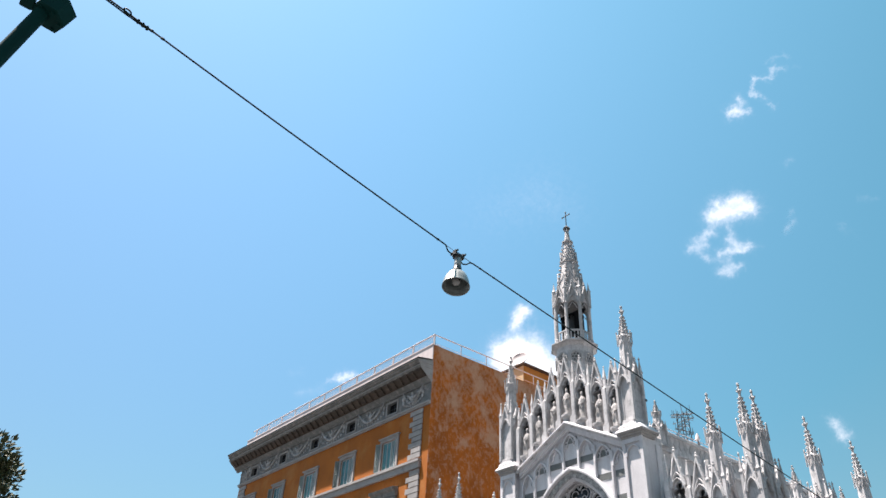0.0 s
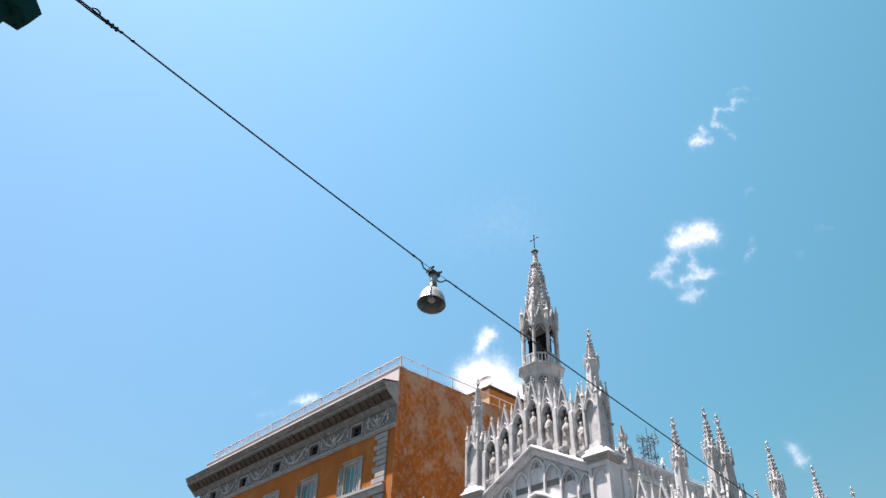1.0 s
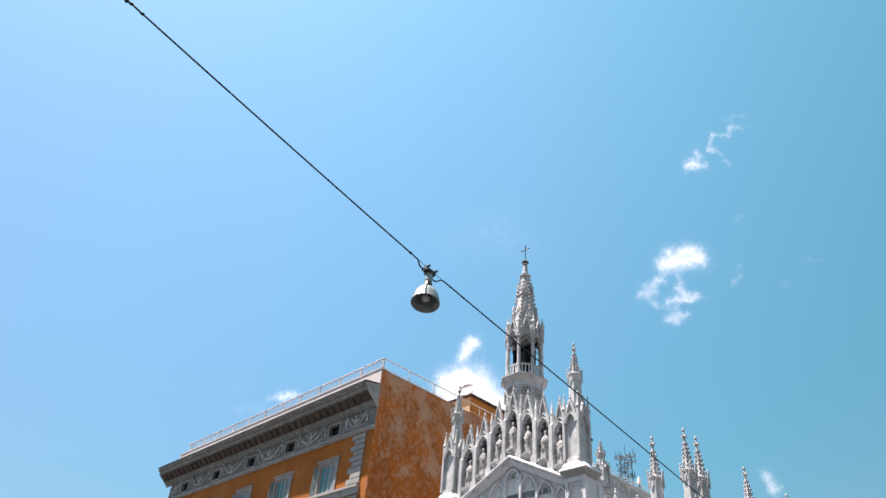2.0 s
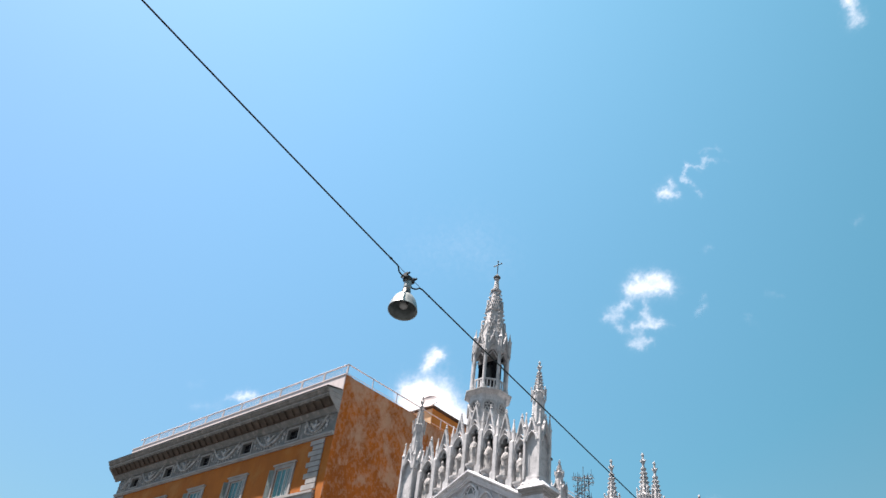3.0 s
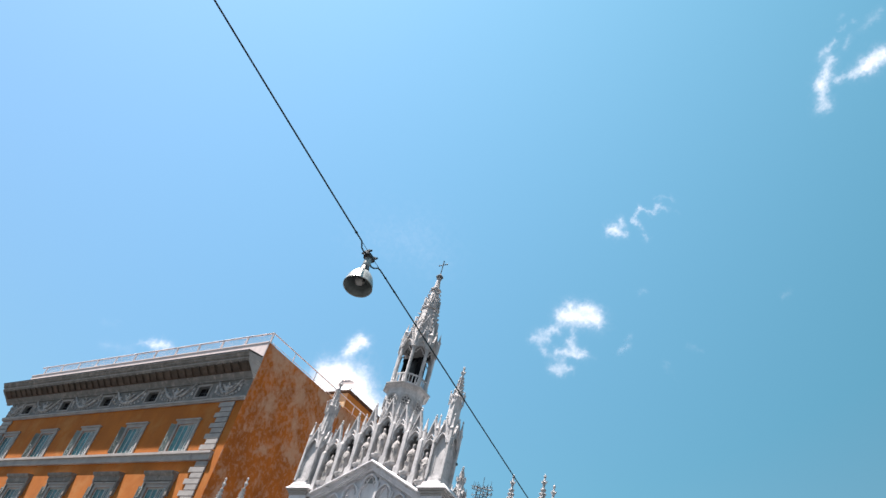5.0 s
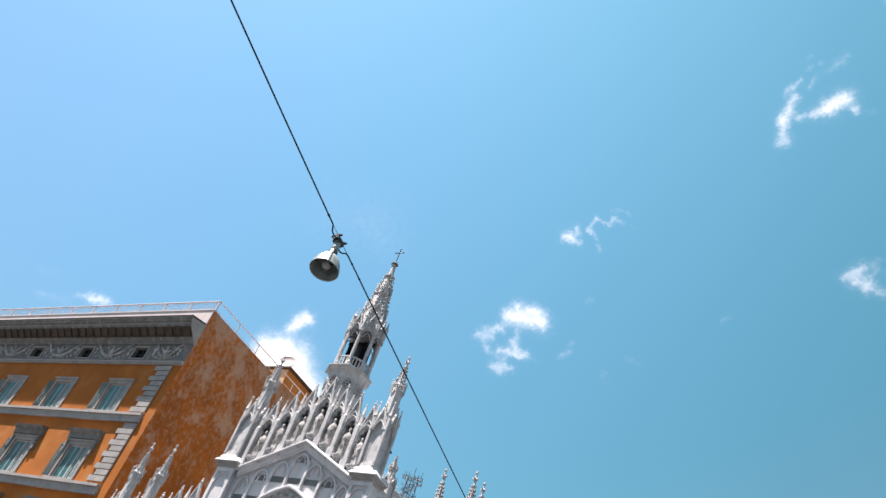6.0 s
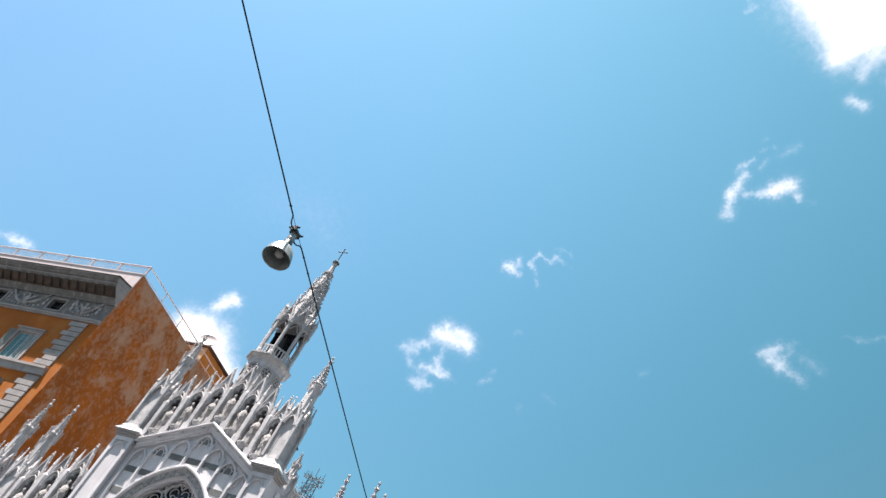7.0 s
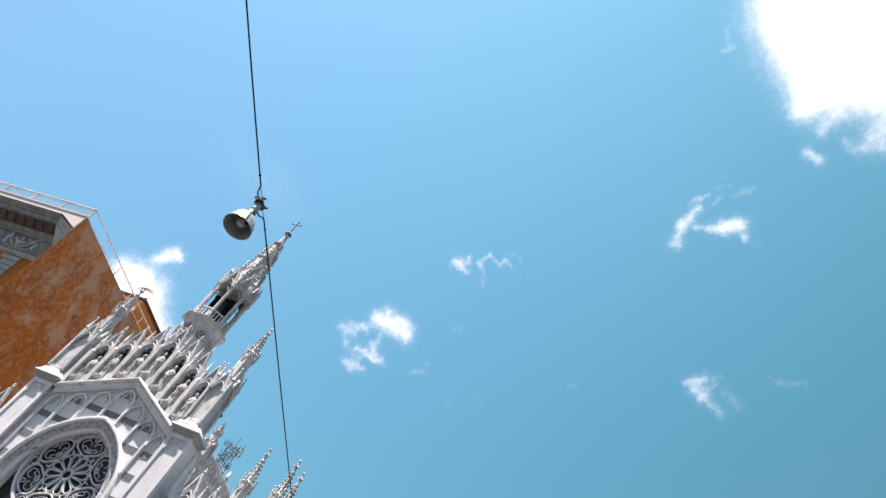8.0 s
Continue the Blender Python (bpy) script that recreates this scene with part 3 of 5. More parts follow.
part("wheel_rim", Shape().tube(at_y(ring(AX, 9.1, 0.84, 36), RY), 0, flat=(0.016, 0.03), closed=True), MARBLE, rose)
for i in range(6):
    a = 2 * math.pi * (i + 0.5) / 6
    s = Shape()
    # the lobe: two bars that spring from the wheel, swell and meet at the rim
    for k in (-1, 1):
        s.tube(flowing([(r, a + k * w) for r, w in ((0.82, 0.05), (0.95, 0.27), (1.15, 0.44), (1.38, 0.46), (1.58, 0.32), (1.72, 0.0))]), 0, flat=(0.027, 0.045))
        s.tube(flowing([(r, a + k * w) for r, w in ((0.98, 0.06), (1.08, 0.22), (1.25, 0.33), (1.4, 0.31), (1.48, 0.2), (1.42, 0.09), (1.3, 0.06))]), 0, flat=(0.012, 0.02))
        s.tube(flowing([(r, a + k * w) for r, w in ((1.02, 0.0), (1.14, 0.1), (1.24, 0.2), (1.18, 0.27))], 3), 0, flat=(0.011, 0.018))
    q = wheel(1.56, a)
    s.tube(at_y(ring(q[0], q[2], 0.085, 10), RY), 0, flat=(0.014, 0.022), closed=True)
    q = wheel(1.06, a)
    s.tube(at_y(ring(q[0], q[2], 0.085, 10), RY), 0, flat=(0.014, 0.022), closed=True)
    part("lobe", s, MARBLE, rose)
    # tracery between two lobes
    a += math.pi / 6
    s = Shape()
    q = wheel(1.6, a)
    part("roundel", Shape().tube(at_y(ring(q[0], q[2], 0.13, 12), RY), 0, flat=(0.016, 0.03), closed=True), MARBLE, rose)
    part("bar", Shape().tube([wheel(0.84, a), wheel(1.0, a)], 0, flat=(0.02, 0.04)), MARBLE, rose)
    for k in (-1, 1):
        s.tube([wheel(1.38, a), wheel(1.5, a + k * 0.13), wheel(1.66, a + k * 0.17), wheel(1.77, a + k * 0.12)], 0, flat=(0.015, 0.03))
    part("spandrel", s, MARBLE, rose)
s = Shape()
for dx, dz, r in ((-0.42, 10.86, 0.17), (0.42, 10.86, 0.17), (-0.85, 10.5, 0.15), (0.85, 10.5, 0.15), (0, 10.9, 0.16)):
    s.tube(at_y(ring(AX + dx, dz - 0.09 + (0.12 if dx == 0 else 0), r, 12), RY), 0, flat=(0.018, 0.04), closed=True)
s.tube([(AX - 0.25, RY, 10.8), (AX - 0.1, RY, 10.68), (AX, RY, 10.55), (AX + 0.1, RY, 10.68), (AX + 0.25, RY, 10.8)], 0, flat=(0.018, 0.04))
part("upper_tracery", s, MARBLE, rose)

# ribs, blind arches and grey blocks of the gable field
BAY = 0.85
ribs = [AX + (i + 0.5) * BAY for i in range(-4, 4)]


def arch_low(x):
    """The height above which the wall is free of the window arch at x."""
    u = abs(x - AX)
    if u > HALF + 0.45:
        return 6.0
    pts = [p for p in pointed(AX, HALF + 0.42, SPRING, RISE + 0.44, 20) if p[0] >= AX]
    return max(p[1] for p in pts if p[0] - AX >= u - 0.08) if u < HALF + 0.4 else 8.4


for x in ribs[1:-1] + [AX - 2.86, AX + 2.86]:
    part("rib", Shape().box(x - 0.06, x + 0.06, FY - 0.11, FY - 0.003, arch_low(x), rake(x) - 0.62, 0.025), MARBLE, church)
for i in range(-3, 4):
    x = AX + i * BAY
    hw = BAY / 2 - 0.05 if abs(i) < 3 else 0.3
    x = x if abs(i) < 3 else AX + math.copysign(2.5, i)
    top = rake(abs(x - AX) + hw + AX) - 0.3
    sp = top - 0.52
    s = Shape().tube(at_y([(x - hw, sp - 0.1)] + pointed(x, hw, sp, 0.5, 6) + [(x + hw, sp - 0.1)], FY - 0.06), 0, flat=(0.04, 0.05))
    for k in (-1, 1):
        s.tube(at_y([(x + k * hw, sp + 0.02), (x + k * hw * 0.55, sp + 0.0), (x + k * hw * 0.42, sp + 0.12), (x + k * hw * 0.6, sp + 0.24)], FY - 0.035), 0, flat=(0.016, 0.025))
    s.tube(at_y([(x - hw * 0.45, sp + 0.16), (x - hw * 0.2, sp + 0.34), (x, sp + 0.4), (x + hw * 0.2, sp + 0.34), (x + hw * 0.45, sp + 0.16)], FY - 0.035), 0, flat=(0.016, 0.025))
    part("blind_arch", s, MARBLE, church)
    for row in range(6):
        z = 12.42 - 0.93 * row
        if z + 0.24 < top - 0.1 and z > arch_low(x + math.copysign(hw, x - AX) if abs(i) > 0 else x) - 0.5 and z > arch_low(x) - 0.12:
            part("block", Shape().box(x - hw + 0.02, x + hw - 0.02, FY - 0.018, FY - 0.002, z, z + 0.25), GREY_STONE, church, "grey stone block")

# gable coping with a small arched frieze under it
for k in (-1, 1):
    def P(u, dz):
        return (AX + k * u, APEX - SL * u + dz)
    sect = [(FY - 0.38, -0.06), (FY - 0.38, -0.01), (FY - 0.31, 0.06), (FY + 0.75, 0.07), (FY + 0.75, -0.06)]
    pts = [(P(u, dz)[0], y, P(u, dz)[1]) for u in (0, 2.85) for y, dz in sect]
    part("gable_coping", Shape().add(pts, [tuple(range(5)), tuple(range(9, 4, -1))] + [(q, (q + 1) % 5, 5 + (q + 1) % 5, 5 + q) for q in range(5)]).prism([P(0, -0.062), P(2.85, -0.062), P(2.85, -0.13), P(0, -0.13)], FY - 0.25, FY + 0.75, "y"), MARBLE, church)
    part("gable_moulding", Shape().prism([P(0, -0.135), P(2.9, -0.135), P(2.9, -0.27), P(0, -0.27)], FY - 0.22, FY + 0.1, "y").prism([P(0, -0.272), P(2.92, -0.272), P(2.92, -0.36), P(0, -0.36)], FY - 0.16, FY - 0.004, "y"), MARBLE, church)
    s = Shape()
    for j in range(22):
        u = 0.08 + j * 0.127
        s.prism([P(u, -0.362), P(u + 0.085, -0.362), P(u + 0.065, -0.45), P(u + 0.02, -0.45)], FY - 0.035, FY - 0.004, "y")
    part("dentil_row", s, MARBLE, church)

# corner piers with sunk panels, caps and the tall pinnacles on them
for k in (-1, 1):
    cx = -16.55 if k < 0 else -9.66
    x0, x1 = cx - 0.47, cx + 0.47
    pier = part("corner_pier", Shape().box(x0 + 0.06, x1 - 0.06, FY - 0.23, FY + 0.82, 0, 11.775), MARBLE, church)
    fr = Shape()
    for a, b in ((x0, x0 + 0.14), (x1 - 0.14, x1)):
        fr.box(a, b, FY - 0.3, FY - 0.232, 0, 11.6)
    fr.box(x0, x1, FY - 0.3, FY - 0.232, 11.602, 11.775)
    xo = x1 if k > 0 else x0
    for a, b in ((FY - 0.229, FY - 0.1), (FY + 0.55, FY + 0.8)):
        fr.box(min(xo, xo - k * 0.06), max(xo, xo - k * 0.06), a, b, 0, 11.6)
    part("panel_frame", fr, MARBLE, pier)
    part("panel_arch", Shape().tube(at_y([(cx - 0.3, 11.1)] + pointed(cx, 0.3, 11.15, 0.36, 6) + [(cx + 0.3, 11.1)], FY - 0.25), 0, flat=(0.03, 0.04)), MARBLE, pier)
    cap = Shape()
    for e, za, zb in ((0.02, 11.78, 11.86), (0.07, 11.862, 11.95), (0.13, 11.952, 12.02)):
        cap.box(x0 - e, x1 + e, FY - 0.3 - e, FY + 0.5 + e, za, zb)
    # greyer than the cap: weathering plus the cap's shadow put into the colour
    part("cap_moulding", cap, TRIM, pier, "weathered grey moulding, darkened as shade under the cap")
    cap = Shape().add([(a, b, c) for c, e in ((12.022, 0.18), (12.05, 0.18), (12.12, 0.12), (12.27, -0.01)) for a, b in ((x0 - e, FY - 0.3 - e), (x1 + e, FY - 0.3 - e), (x1 + e, FY + 0.5 + e), (x0 - e, FY + 0.5 + e))], [(3, 2, 1, 0), (12, 13, 14, 15)] + [(r + q, r + (q + 1) % 4, r + 4 + (q + 1) % 4, r + 4 + q) for r in (0, 4, 8) for q in range(4)])
    part("cap", cap, MARBLE, pier)


def gablet(w, h, d, y):
    """A little gable in the plane y: raking bars, a pointed arch, crockets and a finial; its foot at z 0, its middle at x 0."""
    s = Shape()
    s.tube([(-w / 2, y, 0), (0, y, h)], 0, flat=(0.032 * w / 0.5, d)).tube([(w / 2, y, 0), (0, y, h)], 0, flat=(0.032 * w / 0.5, d))
    s.tube(at_y(pointed(0, w * 0.36, 0, h * 0.42, 6), y), 0, flat=(0.022 * w / 0.5, d * 0.9))
    s.prism([(-w * 0.3, h * 0.38), (0, h * 0.46), (w * 0.3, h * 0.38), (0, h * 0.92)], y + d * 0.2, y + d * 0.9, "y")
    for k in (-1, 1):
        for u in (0.25, 0.5, 0.75):
            s.blob((k * w / 2 * (1 - u) + k * 0.03, y, h * u + 0.02), 0.035 * w / 0.5, (1, 1, 1.2), 5)
    s.lathe([(0.02, h - 0.03), (0.035, h + 0.05), (0.075, h + 0.1), (0.03, h + 0.15), (0.045, h + 0.2), (0.0, h + 0.27)], 6, (0, y, 0))
    return s


def turned(s, deg):
    """A copy of a shape turned about the z axis."""
    m = Matrix.Rotation(radians(deg), 3, "Z")
    t = Shape()
    t.v, t.f = [tuple(m @ Vector(p)) for p in s.v], list(s.f)
    return t


# the pinnacle: square shaft with gablets, eight-sided upper shaft, crocketed spirelet, finial; 5.5 m tall
W = 0.72
pin_shaft = Shape().lathe([(0.66, 0), (0.59, 0.08), (0.55, 0.18), (0.53, 0.32)], 4, (0, 0, 0), math.pi / 4).box(-W / 2 + 0.05, W / 2 - 0.05, -W / 2 + 0.05, W / 2 - 0.05, 0.2, 2.15)
for a in (-1, 1):
    for b in (-1, 1):
        pin_shaft.box(a * W / 2 - 0.07, a * W / 2 + 0.07, b * W / 2 - 0.07, b * W / 2 + 0.07, 0.22, 1.95, 0.02)
pin_shaft = pin_shaft.mesh("pinnacle")
pin_gablet = [turned(gablet(0.66, 1.0, 0.05, -W / 2 - 0.03), d).mesh("gablet") for d in (0, 90, 180, 270)]
pin_corner = Shape().lathe([(0.085, 1.9), (0.085, 2.35), (0.12, 2.4), (0.075, 2.5), (0.02, 2.95), (0.05, 3.0), (0.0, 3.1)], 4, (0, 0, 0), math.pi / 4).mesh("corner_spike")
s = Shape().lathe([(0.31, 2.1), (0.26, 3.95), (0.3, 4.0), (0.25, 4.08)], 8, (0, 0, 0), math.pi / 8)
pin_upper = s.mesh("upper_shaft")
s = Shape()
for d in range(8):
    m = Matrix.Rotation(math.pi / 4 * d, 3, "Z")
    for p, q in (((-0.11, -0.3, 3.65), (0, -0.33, 4.2)), ((0.11, -0.3, 3.65), (0, -0.33, 4.2))):
        s.tube([m @ Vector(p), m @ Vector(q)], 0.028, 4)
    q = m @ Vector((0, -0.33, 4.22))
    s.blob(q, 0.04, (1, 1, 1.3), 5)
pin_crown = s.mesh("crown_tracery")
s = Shape().lathe([(0.215, 4.05), (0.085, 4.92), (0.12, 4.95), (0.12, 5.0), (0.055, 5.03), (0.045, 5.15)], 8, (0, 0, 0), math.pi / 8)
for row in range(5):
    z = 4.18 + row * 0.16
    r = 0.215 - (z - 4.05) * 0.15
    for d in range(8):
        a = math.pi / 4 * d + math.pi / 8
        s.blob(((r + 0.022) * math.cos(a), (r + 0.022) * math.sin(a), z), 0.032, (1.25, 1.25, 1.1), 5)
pin_spire = s.mesh("spirelet")
s = Shape().lathe([(0.05, 5.12), (0.075, 5.2), (0.1, 5.26), (0.05, 5.32), (0.04, 5.42), (0.065, 5.48), (0.05, 5.54), (0.0, 5.58)], 8)
for a, b in ((1, 0), (-1, 0), (0, 1), (0, -1)):
    s.tube([(0, 0, 5.22), (a * 0.1, b * 0.1, 5.25), (a * 0.13, b * 0.13, 5.31)], 0.04, 5, 0.02)
pin_finial = s.mesh("finial")


def pinnacle(at, scale=1.0, tall=1.0, name="pinnacle"):
    p = part(name, pin_shaft, WEATHERED_SHADED, church)
    p.location, p.scale = at, (scale, scale, tall)
    for me in pin_gablet:
        part("gablet", me, WEATHERED_SHADED, p).location = (0, 0, 1.75)
    for a in (-1, 1):
        for b in (-1, 1):
            part("corner_spike", pin_corner, WEATHERED_SHADED, p).location = (a * W / 2, b * W / 2, 0)
    part("upper_shaft", pin_upper, WEATHERED_SHADED, p)
    part("crown_tracery", pin_crown, WEATHERED_SHADED, p, kind="stuff")
    part("spirelet", pin_spire, CARVED, p)
    part("finial", pin_finial, CARVED, p)
    return p


for k in (-1, 1):
    pinnacle((-13.23 + k * 3.45, FY + 0.1, 12.24), 0.96)
for x, y, z in ((-6.47, 26.45, 7.2), (-5.2, 26.45, 7.2), (-5.2, 27.3, 7.2), (-5.2, 30.92, 7.2), (-5.2, 34.6, 7.2), (-5.2, 38.3, 7.2), (-20.36, 26.4, 7.2), (-21.85, 26.4, 7.2), (-21.85, 27.6, 7.2)):
    pinnacle((x, y, z), 0.84)

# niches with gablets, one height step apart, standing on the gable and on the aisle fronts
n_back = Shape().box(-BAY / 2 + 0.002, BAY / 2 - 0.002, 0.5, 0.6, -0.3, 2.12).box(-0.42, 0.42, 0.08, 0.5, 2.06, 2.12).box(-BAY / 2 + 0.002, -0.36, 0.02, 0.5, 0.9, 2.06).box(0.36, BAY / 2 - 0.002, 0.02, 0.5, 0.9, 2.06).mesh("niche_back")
s = Shape().tube(at_y([(-0.3, 1.3)] + pointed(0, 0.3, 1.6, 0.46, 7) + [(0.3, 1.3)], -0.04), 0, flat=(0.028, 0.07))
trefoil = []
for cx, cz, a0, a1 in ((-0.135, 1.58, 250, 50), (0, 1.79, 225, -45), (0.135, 1.58, 130, -70)):
    trefoil += [(cx + 0.125 * math.cos(radians(a0 + (a1 - a0) * j / 8)), cz + 0.125 * math.sin(radians(a0 + (a1 - a0) * j / 8))) for j in range(9)]
s.add(*(lambda q: (q.v, q.f))(pierced([(-0.36, 2.1), (-0.36, 1.2), (-0.23, 1.2), (-0.2, 1.44)] + trefoil + [(0.2, 1.44), (0.23, 1.2), (0.36, 1.2), (0.36, 2.1)], [], -0.03, 0.09)))
n_arch = s.mesh("trefoil_arch")
s = gablet(0.64, 1.22, 0.06, -0.05)
s.v = [(p[0], p[1], p[2] + 1.75) for p in s.v]
n_gab = s.mesh("gablet")
n_corbel = Shape().lathe([(0.03, -0.36), (0.07, -0.32), (0.06, -0.27), (0.13, -0.22), (0.17, -0.13), (0.16, -0.05), (0.21, 0.0), (0.25, 0.05), (0.25, 0.12)], 10, (0, -0.1, 0.1)).mesh("corbel")
n_pier = Shape().box(-0.115, 0.115, -0.17, 0.498, -0.25, 1.8, 0.03).box(-0.15, 0.15, -0.22, 0.42, -0.25, 0.22).box(-0.13, 0.13, -0.19, 0.42, 0.222, 0.27).lathe([(0.13, 1.75), (0.14, 1.8), (0.08, 1.9), (0.07, 2.25), (0.09, 2.28), (0.02, 2.75), (0.035, 2.8), (0, 2.86)], 4, (0, -0.04, 0), math.pi / 4).mesh("niche_pier")
random.seed(5)


def statue_mesh(seed):
    """A robed standing figure reduced to a plain draped shape."""
    rnd = random.Random(seed)
    s = Shape()
    prof = [(0.24, 0), (0.225, 0.1), (0.2, 0.3), (0.19, 0.5), (0.18, 0.65), (0.2, 0.78), (0.205, 0.92), (0.17, 1.05), (0.13, 1.16), (0.06, 1.21), (0.055, 1.25), (0.078, 1.31), (0.08, 1.39), (0.065, 1.45), (0.02, 1.48)]
    n = 20
    lean = rnd.uniform(-0.06, 0.06)
    pts = []
    for r, z in prof:
        for i in range(n):
            a = 2 * math.pi * i / n
            fold = 1 + (0.2 * math.sin(6 * a + seed + 1.5 * z) if z < 0.8 else 0.09 * math.sin(4 * a + seed + 3 * z) if z < 1.1 else 0.03 * math.sin(3 * a))
            wide = 1.04 if 0.8 < z < 1.12 else 1.0
            pts.append((r * fold * wide * math.cos(a) + lean * z, r * fold * 0.85 * math.sin(a), z))
    fs = [(k * n + i, k * n + (i + 1) % n, (k + 1) * n + (i + 1) % n, (k + 1) * n + i) for k in range(len(prof) - 1) for i in range(n)]
    s.add(pts, fs + [tuple(range(n))[::-1], tuple(range((len(prof) - 1) * n, len(prof) * n))])
    for k in (-1, 1):
        zz = rnd.uniform(0.62, 0.85)
        s.tube([(k * 0.14 + lean, -0.04, 1.03), (k * 0.18 + lean, -0.1, 0.85), (k * rnd.uniform(0.0, 0.1) + lean, -0.19, zz + 0.1)], 0.05, 7, 0.035)
    # mantle edges falling across the body
    for k in (-1, 1):
        s.tube([(k * 0.15 + lean, -0.06, 1.08), (k * 0.05 + lean, -0.18, 0.82), (-k * 0.1 + lean * 0.6, -0.2, 0.5), (-k * 0.17, -0.12, 0.22)], 0.03, 5, 0.022)
    return s.mesh("statue", True)


statue_kinds = [statue_mesh(i) for i in range(5)]


def niche(x, base, y, k, statue=True):
    # niche back coloured dark to deepen the shade behind the statue
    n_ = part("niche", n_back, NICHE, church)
    n_.location = (x, y, base)
    part("trefoil_arch", n_arch, WEATHERED_SHADED, n_)
    part("gablet", n_gab, WEATHERED_SHADED, n_)
    part("corbel", n_corbel, CARVED, n_)
    if statue:
        st = part("statue", statue_kinds[k % 5], STATUE, None)
        st.location, st.scale = (x, y + 0.0, base + 0.22), (0.86, 0.8, 0.89)
        tagged(st, "weathered pale stone draped statue standing in a niche", "statue", "statues in the gothic niches")


NY = FY - 0.05
for i in range(-3, 4):
    niche(AX + i * BAY, 13.38 - 0.4 * abs(i), NY, i + 3)
for i in range(-4, 4):
    u = abs(i + 0.5)
    part("niche_pier", n_pier, WEATHERED_SHADED, church).location = (AX + (i + 0.5) * BAY, NY, 13.45 - 0.42 * u)
s = Shape().prism([(AX - 3.05, 11.7), (AX + 3.0, 11.7), (AX + 3.0, 13.5), (AX, 15.1), (AX - 3.05, 13.5)], NY + 0.602, NY + 0.85, "y")
part("niche_wall", s, MARBLE, church)

# aisle fronts
for j in range(3):
    niche(-17.5 - 0.88 * j, 8.0 - 0.4 * j, FY - 0.2, j + 1)
    part("niche_pier", n_pier, WEATHERED_SHADED, church).location = (-17.94 - 0.88 * j, FY - 0.2, 8.0 - 0.4 * j)
part("aisle_wall", Shape().prism([(-21.8, 0), (-17.03, 0), (-17.03, 7.4), (-21.8, 9.2)], FY + 0.42, FY + 0.8, "y"), WEATHERED_SHADED, church)
# the other aisle front stands back behind its corner pier
for j in range(2):
    niche(-8.25 + 0.88 * j, 8.0 - 0.4 * j, FY + 0.3, j + 1)
for j in range(3):
    part("niche_pier", n_pier, WEATHERED_SHADED, church).location = (-8.69 + 0.88 * j, FY + 0.3, 8.2 - 0.4 * j)
# darker marble here paints the shade beside the pier
part("aisle_wall", Shape().prism([(-9.2, 0), (-4.6, 0), (-4.6, 7.4), (-9.2, 9.2)], FY + 0.92, FY + 1.3, "y"), WEATHERED_SHADED, church)
for x, y in ((-6.47, 26.45), (-5.2, 26.45), (-5.2, 27.3), (-20.36, 26.4), (-21.85, 26.4), (-21.85, 27.6)):
    part("buttress", Shape().box(x - 0.36, x + 0.36, y - 0.36, y + 0.36, 0, 7.22, 0.05), WEATHERED_SHADED, church)

# nave body, its parapet and roof
NX = 3.35
# nave walls take the darker marble to stand for their shaded side
part("nave_wall", Shape().box(-13.2 - NX, -13.2 + NX, FY + 0.78, 50, 0, 12.05), WEATHERED_SHADED, church)
part("nave_roof", Shape().prism([(-12.9 - NX, 12.06), (-13.5 + NX, 12.06), (-13.2, 13.2)], FY + 0.8, 50, "y"), LEAD, church)
for k in (-1, 1):
    xo = -13.2 + k * NX
    part("parapet", Shape().box(min(xo, xo - k * 0.2), max(xo, xo - k * 0.2), FY + 1.4, 50, 12.06, 12.6).box(min(xo + k * 0.1, xo - k * 0.25), max(xo + k * 0.1, xo - k * 0.25), FY + 1.4, 50, 12.602, 12.7).box(min(xo + k * 0.14, xo), max(xo + k * 0.14, xo), FY + 0.8, 50, 11.85, 12.055), WEATHERED_SHADED, church)
    if k > 0:
        lozenge = Shape().prism([(-0.13, 0), (0, -0.2), (0.13, 0), (0, 0.2)], 0, 0.03, "x").mesh("lozenge")
        for j in range(46):
            part("lozenge", lozenge, CARVED, church).location = (xo + 0.003, FY + 1.75 + j * 0.36, 12.33)
        win = Shape().prism([(-0.42, 0)] + [(y_, z_) for y_, z_ in pointed(0, 0.42, 1.6, 0.8, 6)] + [(0.42, 0)], 0, 0.03, "x").mesh("window")
        arch = Shape().tube([(0.06, y_, z_) for y_, z_ in [(-0.46, 0)] + pointed(0, 0.46, 1.6, 0.84, 8) + [(0.46, 0)]], 0.07, 6).mesh("window_arch")
        for j in range(6):
            w = part("window", win, DARK_GLASS, church)
            w.location = (xo + 0.004, FY + 2.6 + j * 3.65, 9.0)
            part("window_arch", arch, MARBLE, w)
            part("buttress", Shape().box(xo + 0.002, xo + 0.5, FY + 0.95 + j * 3.65 - 0.25, FY + 0.95 + j * 3.65 + 0.25, 0, 12.0, 0.04), WEATHERED_SHADED, church)
p = pinnacle((-9.75, 28.0, 11.9), 0.6, 0.36)
# aisle side with parapet and small pinnacles between the buttresses
# aisle sides likewise darkened in colour for shade
part("aisle_side_wall", Shape().box(-5.9, -5.4, FY + 0.72, 50, 0, 8.6), WEATHERED_SHADED, church)
part("aisle_roof", Shape().prism([(-9.8, 10.2), (-5.6, 8.4), (-5.6, 8.2), (-9.8, 8.2)], FY + 0.72, 50, "y"), LEAD, church)
part("aisle_side_wall", Shape().box(-21.9, -21.4, FY + 0.72, 50, 0, 8.2), WEATHERED_SHADED, church)
